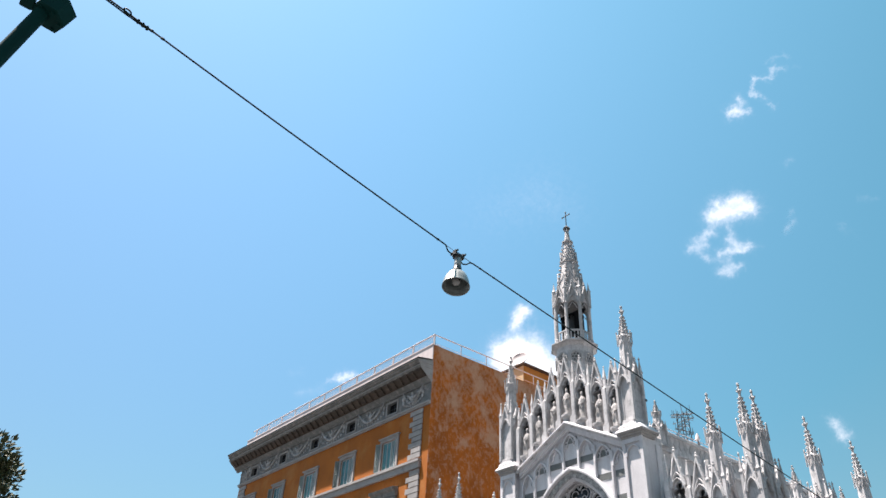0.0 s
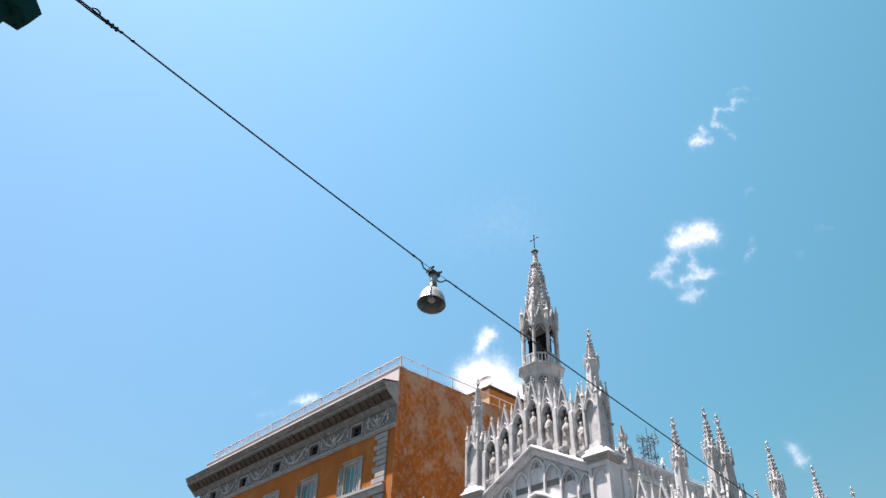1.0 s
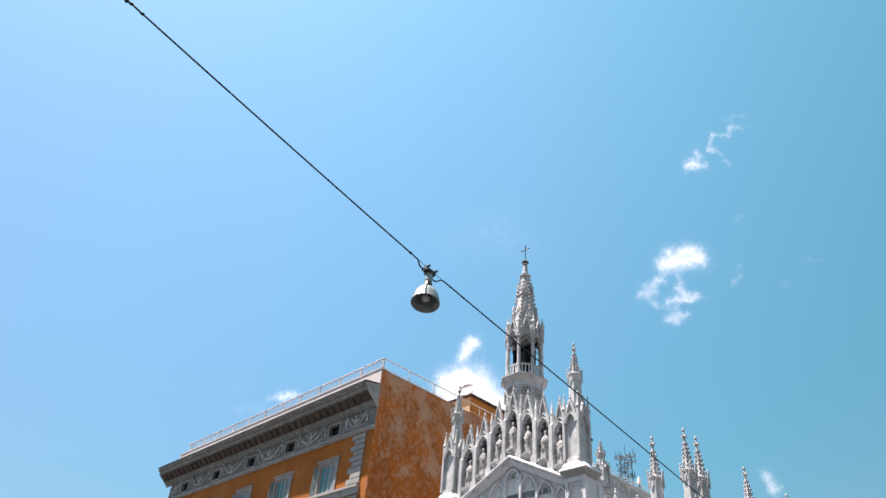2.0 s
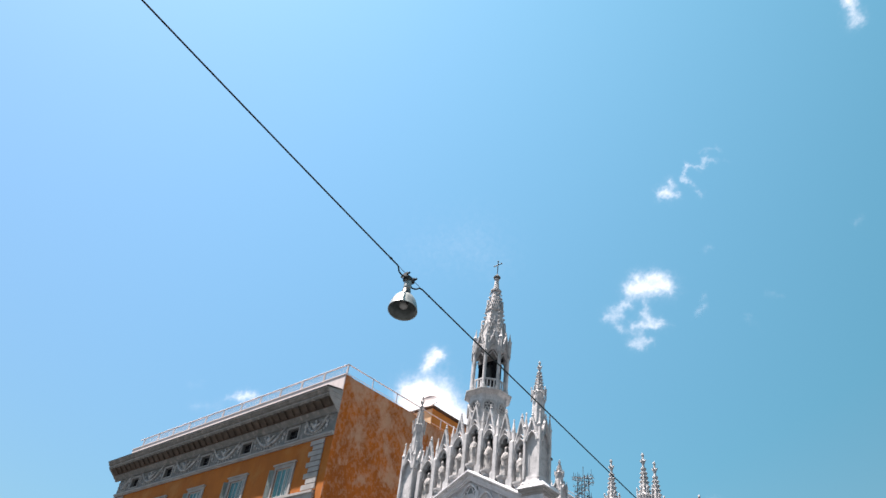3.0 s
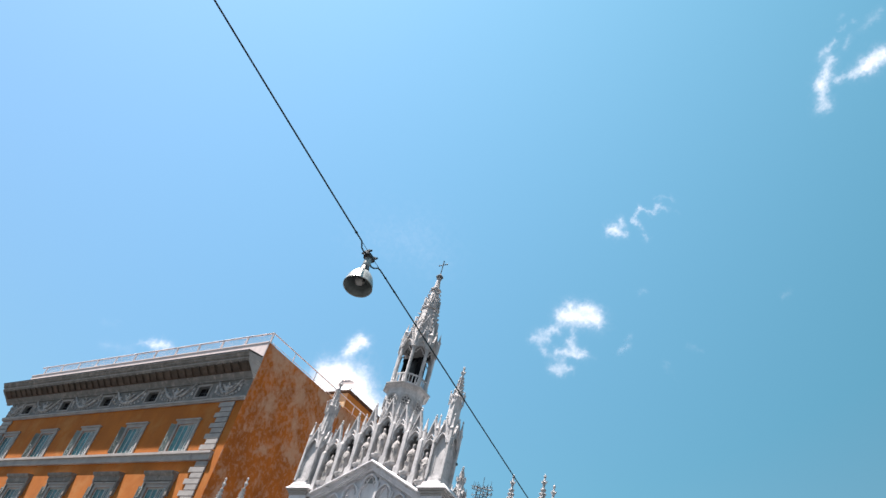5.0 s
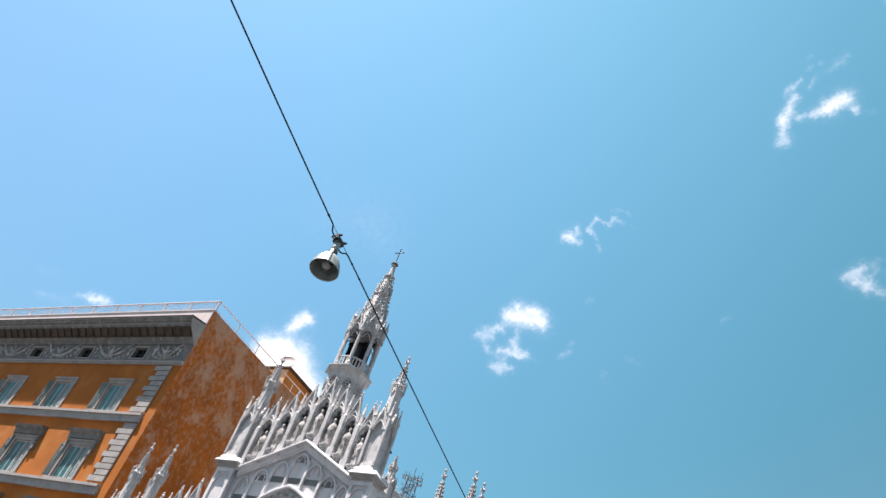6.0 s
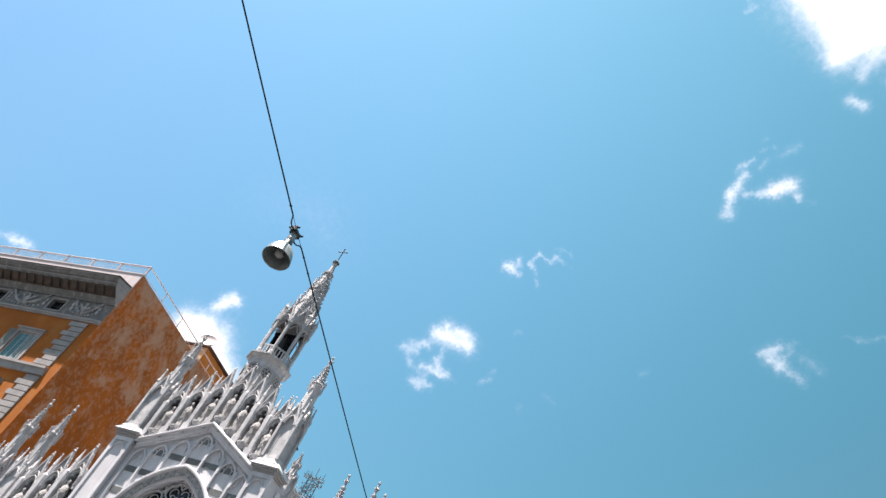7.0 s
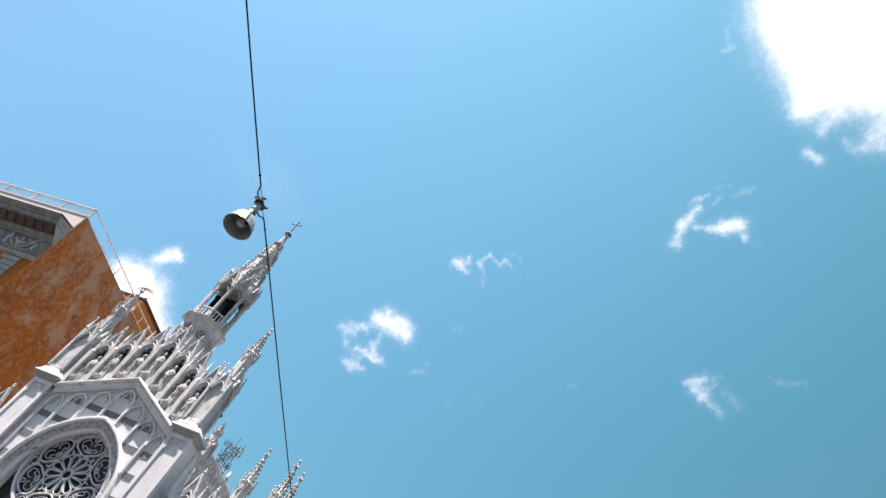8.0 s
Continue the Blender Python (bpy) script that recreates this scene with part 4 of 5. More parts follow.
part("aisle_parapet", Shape().box(-5.5, -5.25, FY + 0.8, 50, 8.61, 9.1), CARVED, church)
for y in (29.5, 33.0, 36.6):
    pinnacle((-5.4, y, 8.2), 0.55, 0.43)

# spire tower behind the gable
SY = 27.15
TX = -13.15
e8 = math.pi / 8
spire = part("spire_tower", Shape().lathe([(0.6, 15.8), (0.95, 16.0), (0.95, 17.34), (1.0, 17.38), (1.14, 17.44)], 8, (TX, SY, 0), e8).box(TX - 0.6, TX + 0.6, SY + 0.1, SY + 0.8, 11.5, 15.79), WEATHERED_SHADED, church, "eight-sided marble bell turret")
BELFRY = Matrix.Translation((TX, SY, -0.35)) @ Matrix.Diagonal((0.94, 0.94, 1, 1)) @ Matrix.Translation((-TX, -SY, 0))
spire.matrix_basis = BELFRY
part("belt", Shape().lathe([(1.12, 17.442), (1.21, 17.49), (1.21, 17.535), (0.98, 17.6)], 8, (TX, SY, 0), e8), CARVED, spire)
R8 = 0.9
for i in range(8):
    a = i * math.pi / 4 + e8
    part("column", Shape().lathe([(0.12, 17.57), (0.12, 17.8), (0.085, 17.85), (0.085, 19.6), (0.13, 19.7), (0.13, 19.8)], 8, (TX + R8 * math.cos(a), SY + R8 * math.sin(a), 0)), WEATHERED_SHADED, spire)
    part("turret_pinnacle", Shape().lathe([(0.1, 19.8), (0.1, 20.35), (0.13, 20.4), (0.07, 20.5), (0.0, 20.95)], 4, (TX + (R8 + 0.05) * math.cos(a), SY + (R8 + 0.05) * math.sin(a), 0), a), WEATHERED_SHADED, spire)
    side = R8 * math.cos(e8)
    hw = R8 * math.sin(e8) - 0.06
    b = i * 45
    s = pierced([(-hw - 0.05, 19.0), (-hw, 19.0)] + pointed(0, hw - 0.01, 19.32, 0.4, 7) + [(hw, 19.0), (hw + 0.05, 19.0), (hw + 0.05, 19.9), (-hw - 0.05, 19.9)], [], -side - 0.04, -side + 0.06)
    g2 = gablet(2 * hw + 0.1, 1.0, 0.06, -side - 0.06)
    s.add([(p_[0], p_[1], p_[2] + 19.55) for p_ in g2.v], g2.f)
    s.prism([(-hw, 19.7), (hw, 19.7), (0, 20.45)], -side - 0.05, -side + 0.05, "y")
    for k in (-1, 1):
        s.tube(at_y([(k * hw, 19.3), (k * hw * 0.62, 19.32), (k * hw * 0.55, 19.42), (k * hw * 0.3, 19.5), (0, 19.62)], -side), 0, flat=(0.014, 0.03))
    t = turned(s, b)
    t.v = [(p_[0] + TX, p_[1] + SY, p_[2]) for p_ in t.v]
    part("belfry_arch", t, CARVED, spire)
    r_ = Shape().box(-hw, hw, -side - 0.03, -side + 0.05, 18.1, 18.16).box(-hw, hw, -side - 0.03, -side + 0.05, 17.62, 17.7)
    for cx in (-hw * 0.6, 0, hw * 0.6):
        r_.box(cx - 0.028, cx + 0.028, -side - 0.02, -side + 0.04, 17.702, 18.098)
    t = turned(r_, b)
    t.v = [(p_[0] + TX, p_[1] + SY, p_[2]) for p_ in t.v]
    part("balustrade", t, WEATHERED_SHADED, spire)
    ro = Shape().tube(at_y(ring(0, 16.74, 0.29, 16), -0.9), 0, flat=(0.04, 0.04), closed=True)
    for q in range(6):
        aa = q * math.pi / 3
        ro.tube(at_y(ring(0.16 * math.cos(aa), 16.74 + 0.16 * math.sin(aa), 0.08, 8), -0.9), 0, flat=(0.018, 0.03), closed=True)
    t = turned(ro, b)
    t.v = [(p_[0] + TX, p_[1] + SY, p_[2]) for p_ in t.v]
    rosette = part("rosette", t, CARVED, spire)
    t = turned(Shape().prism(ring(0, 16.74, 0.28, 16), -0.885, -0.86, "y"), b)
    t.v = [(p_[0] + TX, p_[1] + SY, p_[2]) for p_ in t.v]
    # dark disc paints the shade sunk behind the rosette
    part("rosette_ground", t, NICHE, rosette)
part("bell", Shape().lathe([(0.42, 18.35), (0.44, 18.4), (0.36, 18.55), (0.3, 18.85), (0.26, 19.05), (0.12, 19.15), (0.08, 19.3)], 16, (TX, SY, 0)), IRON, spire, "dark bronze bell", True)
# frame takes the unlit black, so the belfry looks shaded within
part("bell_frame", Shape().box(TX - 0.75, TX + 0.75, SY - 0.07, SY + 0.07, 19.26, 19.42).box(TX - 0.5, TX - 0.38, SY - 0.3, SY + 0.3, 17.7, 19.26).box(TX + 0.38, TX + 0.5, SY - 0.3, SY + 0.3, 17.7, 19.26), DARK, spire, "bell frame blackened as the belfry's inner shade")
# floor and ceiling in the same shade-dark colour, deepening the belfry's inside
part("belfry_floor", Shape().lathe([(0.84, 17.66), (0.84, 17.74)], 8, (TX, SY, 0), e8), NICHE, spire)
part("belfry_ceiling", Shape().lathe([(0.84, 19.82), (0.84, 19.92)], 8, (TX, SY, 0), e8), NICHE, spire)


def low(ob):
    """Sets the steeple on the belfry at its true height."""
    up = Matrix.Translation((0, 0, 19.65)) @ Matrix.Diagonal((1, 1, 1.041, 1)) @ Matrix.Translation((0, 0, -20))
    ob.matrix_basis = BELFRY.inverted() @ up
    return ob


s = Shape().lathe([(0.86, 19.95), (0.7, 20.3), (0.43, 22.1), (0.49, 22.14), (0.49, 22.2), (0.42, 22.24), (0.2, 23.35), (0.27, 23.4), (0.27, 23.47), (0.17, 23.5), (0.1, 24.1), (0.14, 24.14), (0.09, 24.2)], 8, (TX, SY, 0), e8)
low(part("spire", s, CARVED, spire))
s = Shape()
for row in range(13):
    z = 20.5 + row * 0.24
    r = 0.68 - (z - 20.4) * 0.155
    for i in range(8):
        a = i * math.pi / 4 + e8
        s.blob((TX + (r + 0.05) * math.cos(a), SY + (r + 0.05) * math.sin(a), z), 0.07 - row * 0.002, (1, 1, 0.9), 5)
low(part("crockets", s, CARVED, spire, kind="stuff"))
for z, h, r in ((20.9, 0.7, 0.6), (22.25, 0.6, 0.41)):
    for i in range(8):
        m = Matrix.Rotation(i * math.pi / 4, 3, "Z")
        o = Vector((TX, SY, 0))
        low(part("spire_gablet", Shape().tube([m @ Vector((-r * 0.36, -r, z)) + o, m @ Vector((0, -r + 0.02, z + h)) + o, m @ Vector((r * 0.36, -r, z)) + o], 0.035, 4), WEATHERED_SHADED, spire))
kn = Shape().lathe([(0.09, 24.15), (0.12, 24.22), (0.1, 24.3), (0.13, 24.36), (0.05, 24.46)], 10, (TX, SY, 0))
for i in range(8):
    a = i * math.pi / 4
    kn.blob((TX + 0.15 * math.cos(a), SY + 0.15 * math.sin(a), 24.28), 0.055, (1, 1, 0.8), 5)
low(part("knob", kn, NICHE, spire, "dark weathered foliage knob"))
cr = Shape().tube([(TX, SY, 24.4), (TX, SY, 25.3)], 0.025, 6).tube([(TX - 0.24, SY, 25.08), (TX + 0.24, SY, 25.08)], 0.025, 6)
for p_ in ((TX, SY, 25.31), (TX - 0.24, SY, 25.08), (TX + 0.24, SY, 25.08)):
    cr.blob(p_, 0.045)
low(part("cross", cr, IRON, spire, "thin dark iron cross"))

rod = part("lightning_rod", Shape().tube([(-9.4, 26.85, 12.2), (-9.4, 26.85, 13.4)], 0.012, 5).box(-9.47, -9.33, 26.8, 26.9, 13.4, 13.48), IRON, church)

# roof rail, aerial mast and horn on the nave
roof_rail = tagged(new("roof_railing"), "thin grey metal railing along the church parapet", "railing")
for z in (12.84, 12.98):
    part("rail", Shape().tube([(-9.95, 28.2, z), (-9.95, 47, z)], 0.018, 5), RAIL, roof_rail)
rp = Shape().box(-0.018, 0.018, -0.018, 0.018, 0, 0.3).mesh("post")
for i in range(13):
    part("post", rp, RAIL, roof_rail).location = (-9.95, 28.2 + 1.5 * i, 12.7)
mast = tagged(new("aerial_mast"), "grey lattice aerial mast with a tangle of antennas", "antenna")
MX, MY = -11.2, 32.15
s = Shape()
for a in (-0.22, 0.22):
    for b in (-0.22, 0.22):
        s.tube([(MX + a, MY + b, 12.6), (MX + a * 0.8, MY + b * 0.8, 14.9)], 0.022, 5)
for k in range(6):
    z = 13.0 + k * 0.31
    s.tube([(MX - 0.22, MY - 0.22, z), (MX + 0.2, MY - 0.2, z + 0.3), (MX + 0.2, MY + 0.2, z), (MX - 0.2, MY + 0.2, z + 0.3), (MX - 0.2, MY - 0.2, z)], 0.014, 4)
part("lattice", s, MAST, mast)
rnd = random.Random(4)
for k in range(9):
    z = 13.9 + 0.16 * k
    a = rnd.uniform(0, 3.14)
    r = rnd.uniform(0.35, 0.75)
    d = Vector((math.cos(a) * r, math.sin(a) * r, rnd.uniform(-0.1, 0.15)))
    c = Vector((MX, MY, z if z < 14.95 else 14.85))
    s = Shape().tube([c - d, c + d], 0.016, 4)
    for u in (-0.9, -0.45, 0.5, 0.9):
        q = c + d * u
        w = Vector((-d.y, d.x, 0)).normalized() * rnd.uniform(0.1, 0.22)
        s.tube([q - w, q + w], 0.011, 4).tube([q, q + Vector((0, 0, rnd.uniform(0.1, 0.3)))], 0.011, 4)
    part("antenna", s, MAST, mast)
part("whip", Shape().tube([(MX, MY, 14.7), (MX, MY, 15.4)], 0.015, 5), MAST, mast)
horn = tagged(new("floodlight"), "small white floodlight on the church roof rail", "floodlight")
part("housing", Shape().lathe([(0.05, 0), (0.16, 0.05), (0.13, 0.2), (0.06, 0.45), (0.02, 0.5)], 10), WHITE, horn)
part("bracket", Shape().box(-0.03, 0.03, -0.03, 0.03, -0.35, 0.02), IRON, horn)
horn.matrix_basis = pose(-9.95, 31.1, 13.03) @ Matrix.Scale(0.65, 4)


# ---- the hanging street lamp, its cable and the pole ----
LX, LY, LZ = 2.25, 7.51, 5.84
cable = tagged(new("cable"), "dark steel span cable carrying the street lamp", "cable")
left_end, right_end = (2.52, 3.66, 6.35), (0.3, 27.5, 4.82)
A_, B_, C_ = Vector(left_end), Vector((LX, LY, LZ)), Vector(right_end)


def on(u, dz=0.0):
    """A point of the span between the pole and the lamp."""
    return A_ + (B_ - A_) * u + Vector((0, 0, dz - 0.05 * u * (1 - u)))


def beyond(u, dz=0.0):
    """A point of the span past the lamp."""
    return B_ + (C_ - B_) * u + Vector((0, 0, dz - 0.25 * u * (1 - u)))


U0, U1 = 0.957, 0.0105        # the strands end in hooks on both sides of the lamp
part("strand", Shape().tube([on(U0 * i / 12) for i in range(13)], 0.0075, 6), CABLE, cable)
part("strand", Shape().tube([beyond(U1 + (1 - U1) * (i / 14) ** 1.5) for i in range(15)], 0.0075, 6), CABLE, cable)
part("bridle_wire", Shape().tube([on(U0), B_, beyond(U1)], 0.003, 5), MAST, cable, "thin grey wire over the lamp clamp")
part("hook", Shape().tube([on(U0 - 0.012), on(U0), on(U0 + 0.004, -0.025), on(U0 + 0.008, -0.05), on(U0 + 0.018, -0.055), on(0.99, -0.035)], 0.0075, 6), CABLE, cable)
part("hook", Shape().tube([beyond(U1 + 0.004), beyond(U1), beyond(U1 - 0.002, -0.012), beyond(U1 - 0.0045, -0.06), beyond(U1 - 0.007, -0.085), beyond(0.002, -0.07), beyond(0.0012, 0.0)], 0.0075, 6), CABLE, cable)
# the strand is turned back at the pole: thimble, doubled wire and three grips
part("tail", Shape().tube([on(0.0, -0.012), on(0.05, -0.02), on(0.1, -0.022), on(0.138, -0.016), on(0.15, -0.004)], 0.0065, 6), CABLE, cable)
t_ = [on(0.1) + (B_ - A_).normalized() * 0.03 * math.cos(a) + Vector((0, 0, 0.012 + 0.022 * math.sin(a))) for a in [2 * math.pi * k / 12 for k in range(12)]]
part("thimble", Shape().tube(t_, 0.007, 6, closed=True), CABLE, cable)
for u in (0.124, 0.134, 0.143):
    g_ = on(u, -0.008)
    part("grip", Shape().box(g_.x - 0.01, g_.x + 0.01, g_.y - 0.009, g_.y + 0.009, g_.z - 0.014, g_.z + 0.018, 0.003).tube([g_ + Vector((0, 0, 0.012)), g_ + Vector((0, 0, 0.026))], 0.005, 6), CABLE, cable)
for u in (0.152, 0.176, 0.93):
    part("grip", Shape().blob(on(u), 0.0125, (1, 1.6, 1)), CABLE, cable)
for u in (0.016, 0.026):
    part("grip", Shape().blob(beyond(u), 0.011, (1, 1.6, 1)), CABLE, cable)

lamp = tagged(new("hanging_street_lamp"), "weathered grey metal bell-shaped street lamp hanging from a cable", "street lamp")
part("shade", Shape().lathe([(0.05, -0.215), (0.062, -0.225), (0.088, -0.247), (0.108, -0.28), (0.122, -0.32), (0.131, -0.36), (0.135, -0.385), (0.137, -0.39), (0.134, -0.395), (0.128, -0.385), (0.117, -0.322), (0.102, -0.284), (0.082, -0.254), (0.045, -0.232)], 32), LAMP_METAL, lamp, "pale weathered metal shade", True)
part("reflector", Shape().lathe([(0.03, -0.238), (0.076, -0.256), (0.098, -0.286), (0.114, -0.324), (0.126, -0.386), (0.124, -0.388), (0.11, -0.326), (0.094, -0.29), (0.072, -0.262), (0.028, -0.245)], 32), LAMP_INSIDE, lamp, "", True)
part("neck", Shape().lathe([(0.03, -0.03), (0.036, -0.035), (0.036, -0.15), (0.03, -0.155)], 16), LAMP_METAL, lamp, "", True)
part("collar", Shape().lathe([(0.034, -0.145), (0.041, -0.15), (0.045, -0.19), (0.054, -0.215), (0.05, -0.222)], 16), IRON, lamp, "dark collar", True)
part("socket", Shape().lathe([(0.03, -0.24), (0.032, -0.262), (0.026, -0.268)], 12), IRON, lamp, "", True)
part("lamp_holder", Shape().box(-0.05, -0.042, -0.01, 0.01, -0.34, -0.25).box(0.042, 0.05, -0.01, 0.01, -0.34, -0.25), IRON, lamp)
part("bulb", Shape().lathe([(0.02, -0.265), (0.026, -0.28), (0.042, -0.305), (0.046, -0.33), (0.034, -0.352), (0.006, -0.362)], 14), BULB, lamp, "clear glass bulb", True)
clamp = part("clamp", Shape().box(-0.04, 0.04, -0.045, 0.045, -0.035, -0.004, 0.01).box(-0.03, 0.03, -0.06, -0.035, -0.025, 0.03, 0.006).box(-0.03, 0.03, 0.035, 0.06, -0.025, 0.03, 0.006), IRON, lamp, "dark cable clamp")
for a, b in ((-0.05, -0.05), (0.05, -0.05), (-0.05, 0.05), (0.05, 0.05)):
    part("bolt", Shape().tube([(a * 0.5, b, 0.01), (a * 1.1, b, 0.012)], 0.011, 6), IRON, clamp)
lamp.matrix_basis = pose(LX - 0.012, LY + 0.014, LZ - 0.012) @ Vector((0, 0, -1)).rotation_difference(Vector((0.045, -0.05, -0.375))).to_matrix().to_4x4() @ Matrix.Diagonal((0.98, 0.98, 1.04, 1))

pole = tagged(new("street_pole"), "dark green painted steel street pole with a hexagonal fitting", "pole")
lean = Vector((0.0, 0.164, 1.0))
part("shaft", Shape().tube([lean * z for z in (0, 1.0, 3.0, 5.0, 6.0, 6.42)], 0.06, 14, 0.044), GREEN_PAINT, pole, "", True)
part("cap", Shape().lathe([(0.05, 6.4), (0.052, 6.46), (0.02, 6.52)], 12, (0, 1.06, 0)), GREEN_PAINT, pole)
part("foot", Shape().lathe([(0.16, 0), (0.16, 0.05), (0.1, 0.3), (0.07, 0.34)], 14), GREEN_PAINT, pole)
box_ = part("hexagonal_box", Shape().lathe([(0.118, -0.085), (0.13, -0.08), (0.13, 0.075), (0.118, 0.085), (0.09, 0.1)], 6, (0, 0, 0), 0.0), GREEN_PAINT, pole, "dark green hexagonal fitting")
box_.matrix_basis = pose(-0.01, 1.02, 5.935, -14, 6, 18) @ Matrix.Scale(0.94, 4)
for k in range(6):
    a = math.pi / 3 * k
    part("box_screw", Shape().lathe([(0.012, -0.1), (0.012, -0.085)], 6, (0.09 * math.cos(a), 0.09 * math.sin(a), 0)), GREEN_PAINT, box_)
part("lug", Shape().box(-0.05, 0.05, 0.82, 0.9, 5.88, 5.96, 0.01).box(-0.02, 0.02, 0.8, 0.825, 5.9, 5.94), GREEN_PAINT, pole)
pole.location = (2.52, 2.62, 0)


# ---- the tree ----
tree = tagged(new("tree"), "evergreen tree with a dense dark green brownish crown", "tree")
TP = Vector((-24.2, 6.42, 0.4))
part("trunk", Shape().tube([TP - Vector((0, 0, 0.45)), TP + Vector((0.1, 0, 3)), TP + Vector((0.0, 0.1, 6.5)), TP + Vector((0.1, 0, 9.2))], 0.28, 10, 0.08), BARK, tree)
rnd = random.Random(11)
limbs, leaves = Shape(), Shape()
for i in range(26):
    a, z = rnd.uniform(0, 6.28), rnd.uniform(5.4, 8.6)
    reach = 2.2 * (1 - abs(z - 7.7) / 3.4) * rnd.uniform(0.75, 1.1)
    tip = TP + Vector((math.cos(a) * reach, math.sin(a) * reach, z + 0.9))
    limbs.tube([TP + Vector((0, 0, z - 0.4)), (TP + tip) / 2 + Vector((0, 0, z / 2 + 0.1)), tip], 0.07, 5, 0.02)
    for j in range(420):
        d = Vector((rnd.gauss(0, 1), rnd.gauss(0, 1), rnd.gauss(0, 0.8))).normalized() * 0.75 * rnd.random() ** 0.4
        c = tip * 0.82 + (TP + Vector((0, 0, z))) * 0.18 + d
        u = (d + Vector((rnd.gauss(0, 0.3), rnd.gauss(0, 0.3), rnd.gauss(0.2, 0.3)))).normalized()
        w = u.cross(Vector((rnd.random(), rnd.random(), rnd.random() + 0.1))).normalized()
        n_v = u.cross(w)
        ln, wd = rnd.uniform(0.14, 0.3), rnd.uniform(0.04, 0.075)
        leaves.add([c, c + u * ln * 0.5 + w * wd + n_v * 0.01, c + u * ln, c + u * ln * 0.5 - w * wd + n_v * 0.01], [(0, 1, 2, 3)])
part("limbs", limbs, BARK, tree)
me = bpy.data.meshes.new("crown")
me.from_pydata(leaves.v, [], leaves.f)
part("crown", me, LEAF, tree)


# ---- the neighbouring house beyond the palazzo ----
house = tagged(new("house"), "far house with a dark pitched roof seen past the palazzo", "house")
part("wall", Shape().box(-84, -66, 28.5, 46, 0, 14.6), ORANGE, house)
part("roof", Shape().prism([(28.0, 14.5), (46.5, 14.5), (46.5, 14.7), (37, 18.2), (28.0, 14.7)], -84.5, -65.5, "x"), ROOF, house)
part("chimney", Shape().box(-68.9, -68.2, 31.5, 32.3, 15, 17.5).box(-69.0, -68.1, 31.4, 32.4, 17.5, 17.65), CORNICE, house)
tv = tagged(new("antenna"), "thin dark roof antenna on the far house", "antenna")
part("mast", Shape().tube([(-66.8, 32.6, 15.8), (-66.8, 32.6, 18.7)], 0.05, 5), IRON, tv)
part("boom", Shape().tube([(-67.6, 32.0, 18.3), (-66.0, 33.2, 18.4)], 0.03, 5), IRON, tv)
for k in range(6):
    part("element", Shape().tube([(-67.4 + 0.26 * k - 0.3, 32.15 + 0.2 * k + 0.4, 18.35), (-67.4 + 0.26 * k + 0.3, 32.15 + 0.2 * k - 0.4, 18.35)], 0.02, 4), IRON, tv)


# ---- clouds, far off ----
def cloud_material():
    m = bpy.data.materials.new("cloud")
    m.use_nodes = True
    nt = m.node_tree
    nt.nodes.clear()
    out, mixer = nt.nodes.new("ShaderNodeOutputMaterial"), nt.nodes.new("ShaderNodeMixShader")
    clear, glow = nt.nodes.new("ShaderNodeBsdfTransparent"), nt.nodes.new("ShaderNodeEmission")
    att, tc, no = nt.nodes.new("ShaderNodeAttribute"), nt.nodes.new("ShaderNodeTexCoord"), nt.nodes.new("ShaderNodeTexNoise")
    att.attribute_name = "puff"
    no.inputs["Scale"].default_value, no.inputs["Detail"].default_value, no.inputs["Roughness"].default_value = 110.0, 9.0, 0.7
    no.inputs["Distortion"].default_value = 0.6
    add, rng, col = nt.nodes.new("ShaderNodeMath"), nt.nodes.new("ShaderNodeMapRange"), nt.nodes.new("ShaderNodeMix")
    add.operation = "MULTIPLY_ADD"
    add.inputs[1].default_value = 0.78
    rng.interpolation_type = "SMOOTHSTEP"
    rng.inputs[1].default_value, rng.inputs[2].default_value = 0.4, 1.95
    nt.links.new(tc.outputs["Object"], no.inputs["Vector"])
    nt.links.new(no.outputs["Fac"], add.inputs[0])
    nt.links.new(att.outputs["Fac"], add.inputs[2])
    nt.links.new(add.outputs[0], rng.inputs[0])
    # thin veils keep out of places where the sheet has no density
    edge, prod = nt.nodes.new("ShaderNodeMapRange"), nt.nodes.new("ShaderNodeMath")
    edge.inputs[1].default_value, edge.inputs[2].default_value = 0.05, 0.5
    edge.inputs[4].default_value = 1.0
    prod.operation = "MULTIPLY"
    nt.links.new(att.outputs["Fac"], edge.inputs[0])
    nt.links.new(rng.outputs[0], prod.inputs[0])
    nt.links.new(edge.outputs[0], prod.inputs[1])
    col.data_type = "RGBA"
    col.inputs[6].default_value, col.inputs[7].default_value = (0.74, 0.76, 0.90, 1), (1.0, 0.985, 1.0, 1)
    nt.links.new(prod.outputs[0], col.inputs[0])
    nt.links.new(col.outputs[2], glow.inputs[0])
    glow.inputs[1].default_value = 0.59
    nt.links.new(prod.outputs[0], mixer.inputs[0])
    nt.links.new(clear.outputs[0], mixer.inputs[1])
    nt.links.new(glow.outputs[0], mixer.inputs[2])
    nt.links.new(mixer.outputs[0], out.inputs[0])
    return m


CLOUD = cloud_material()
FAR = 2600.0


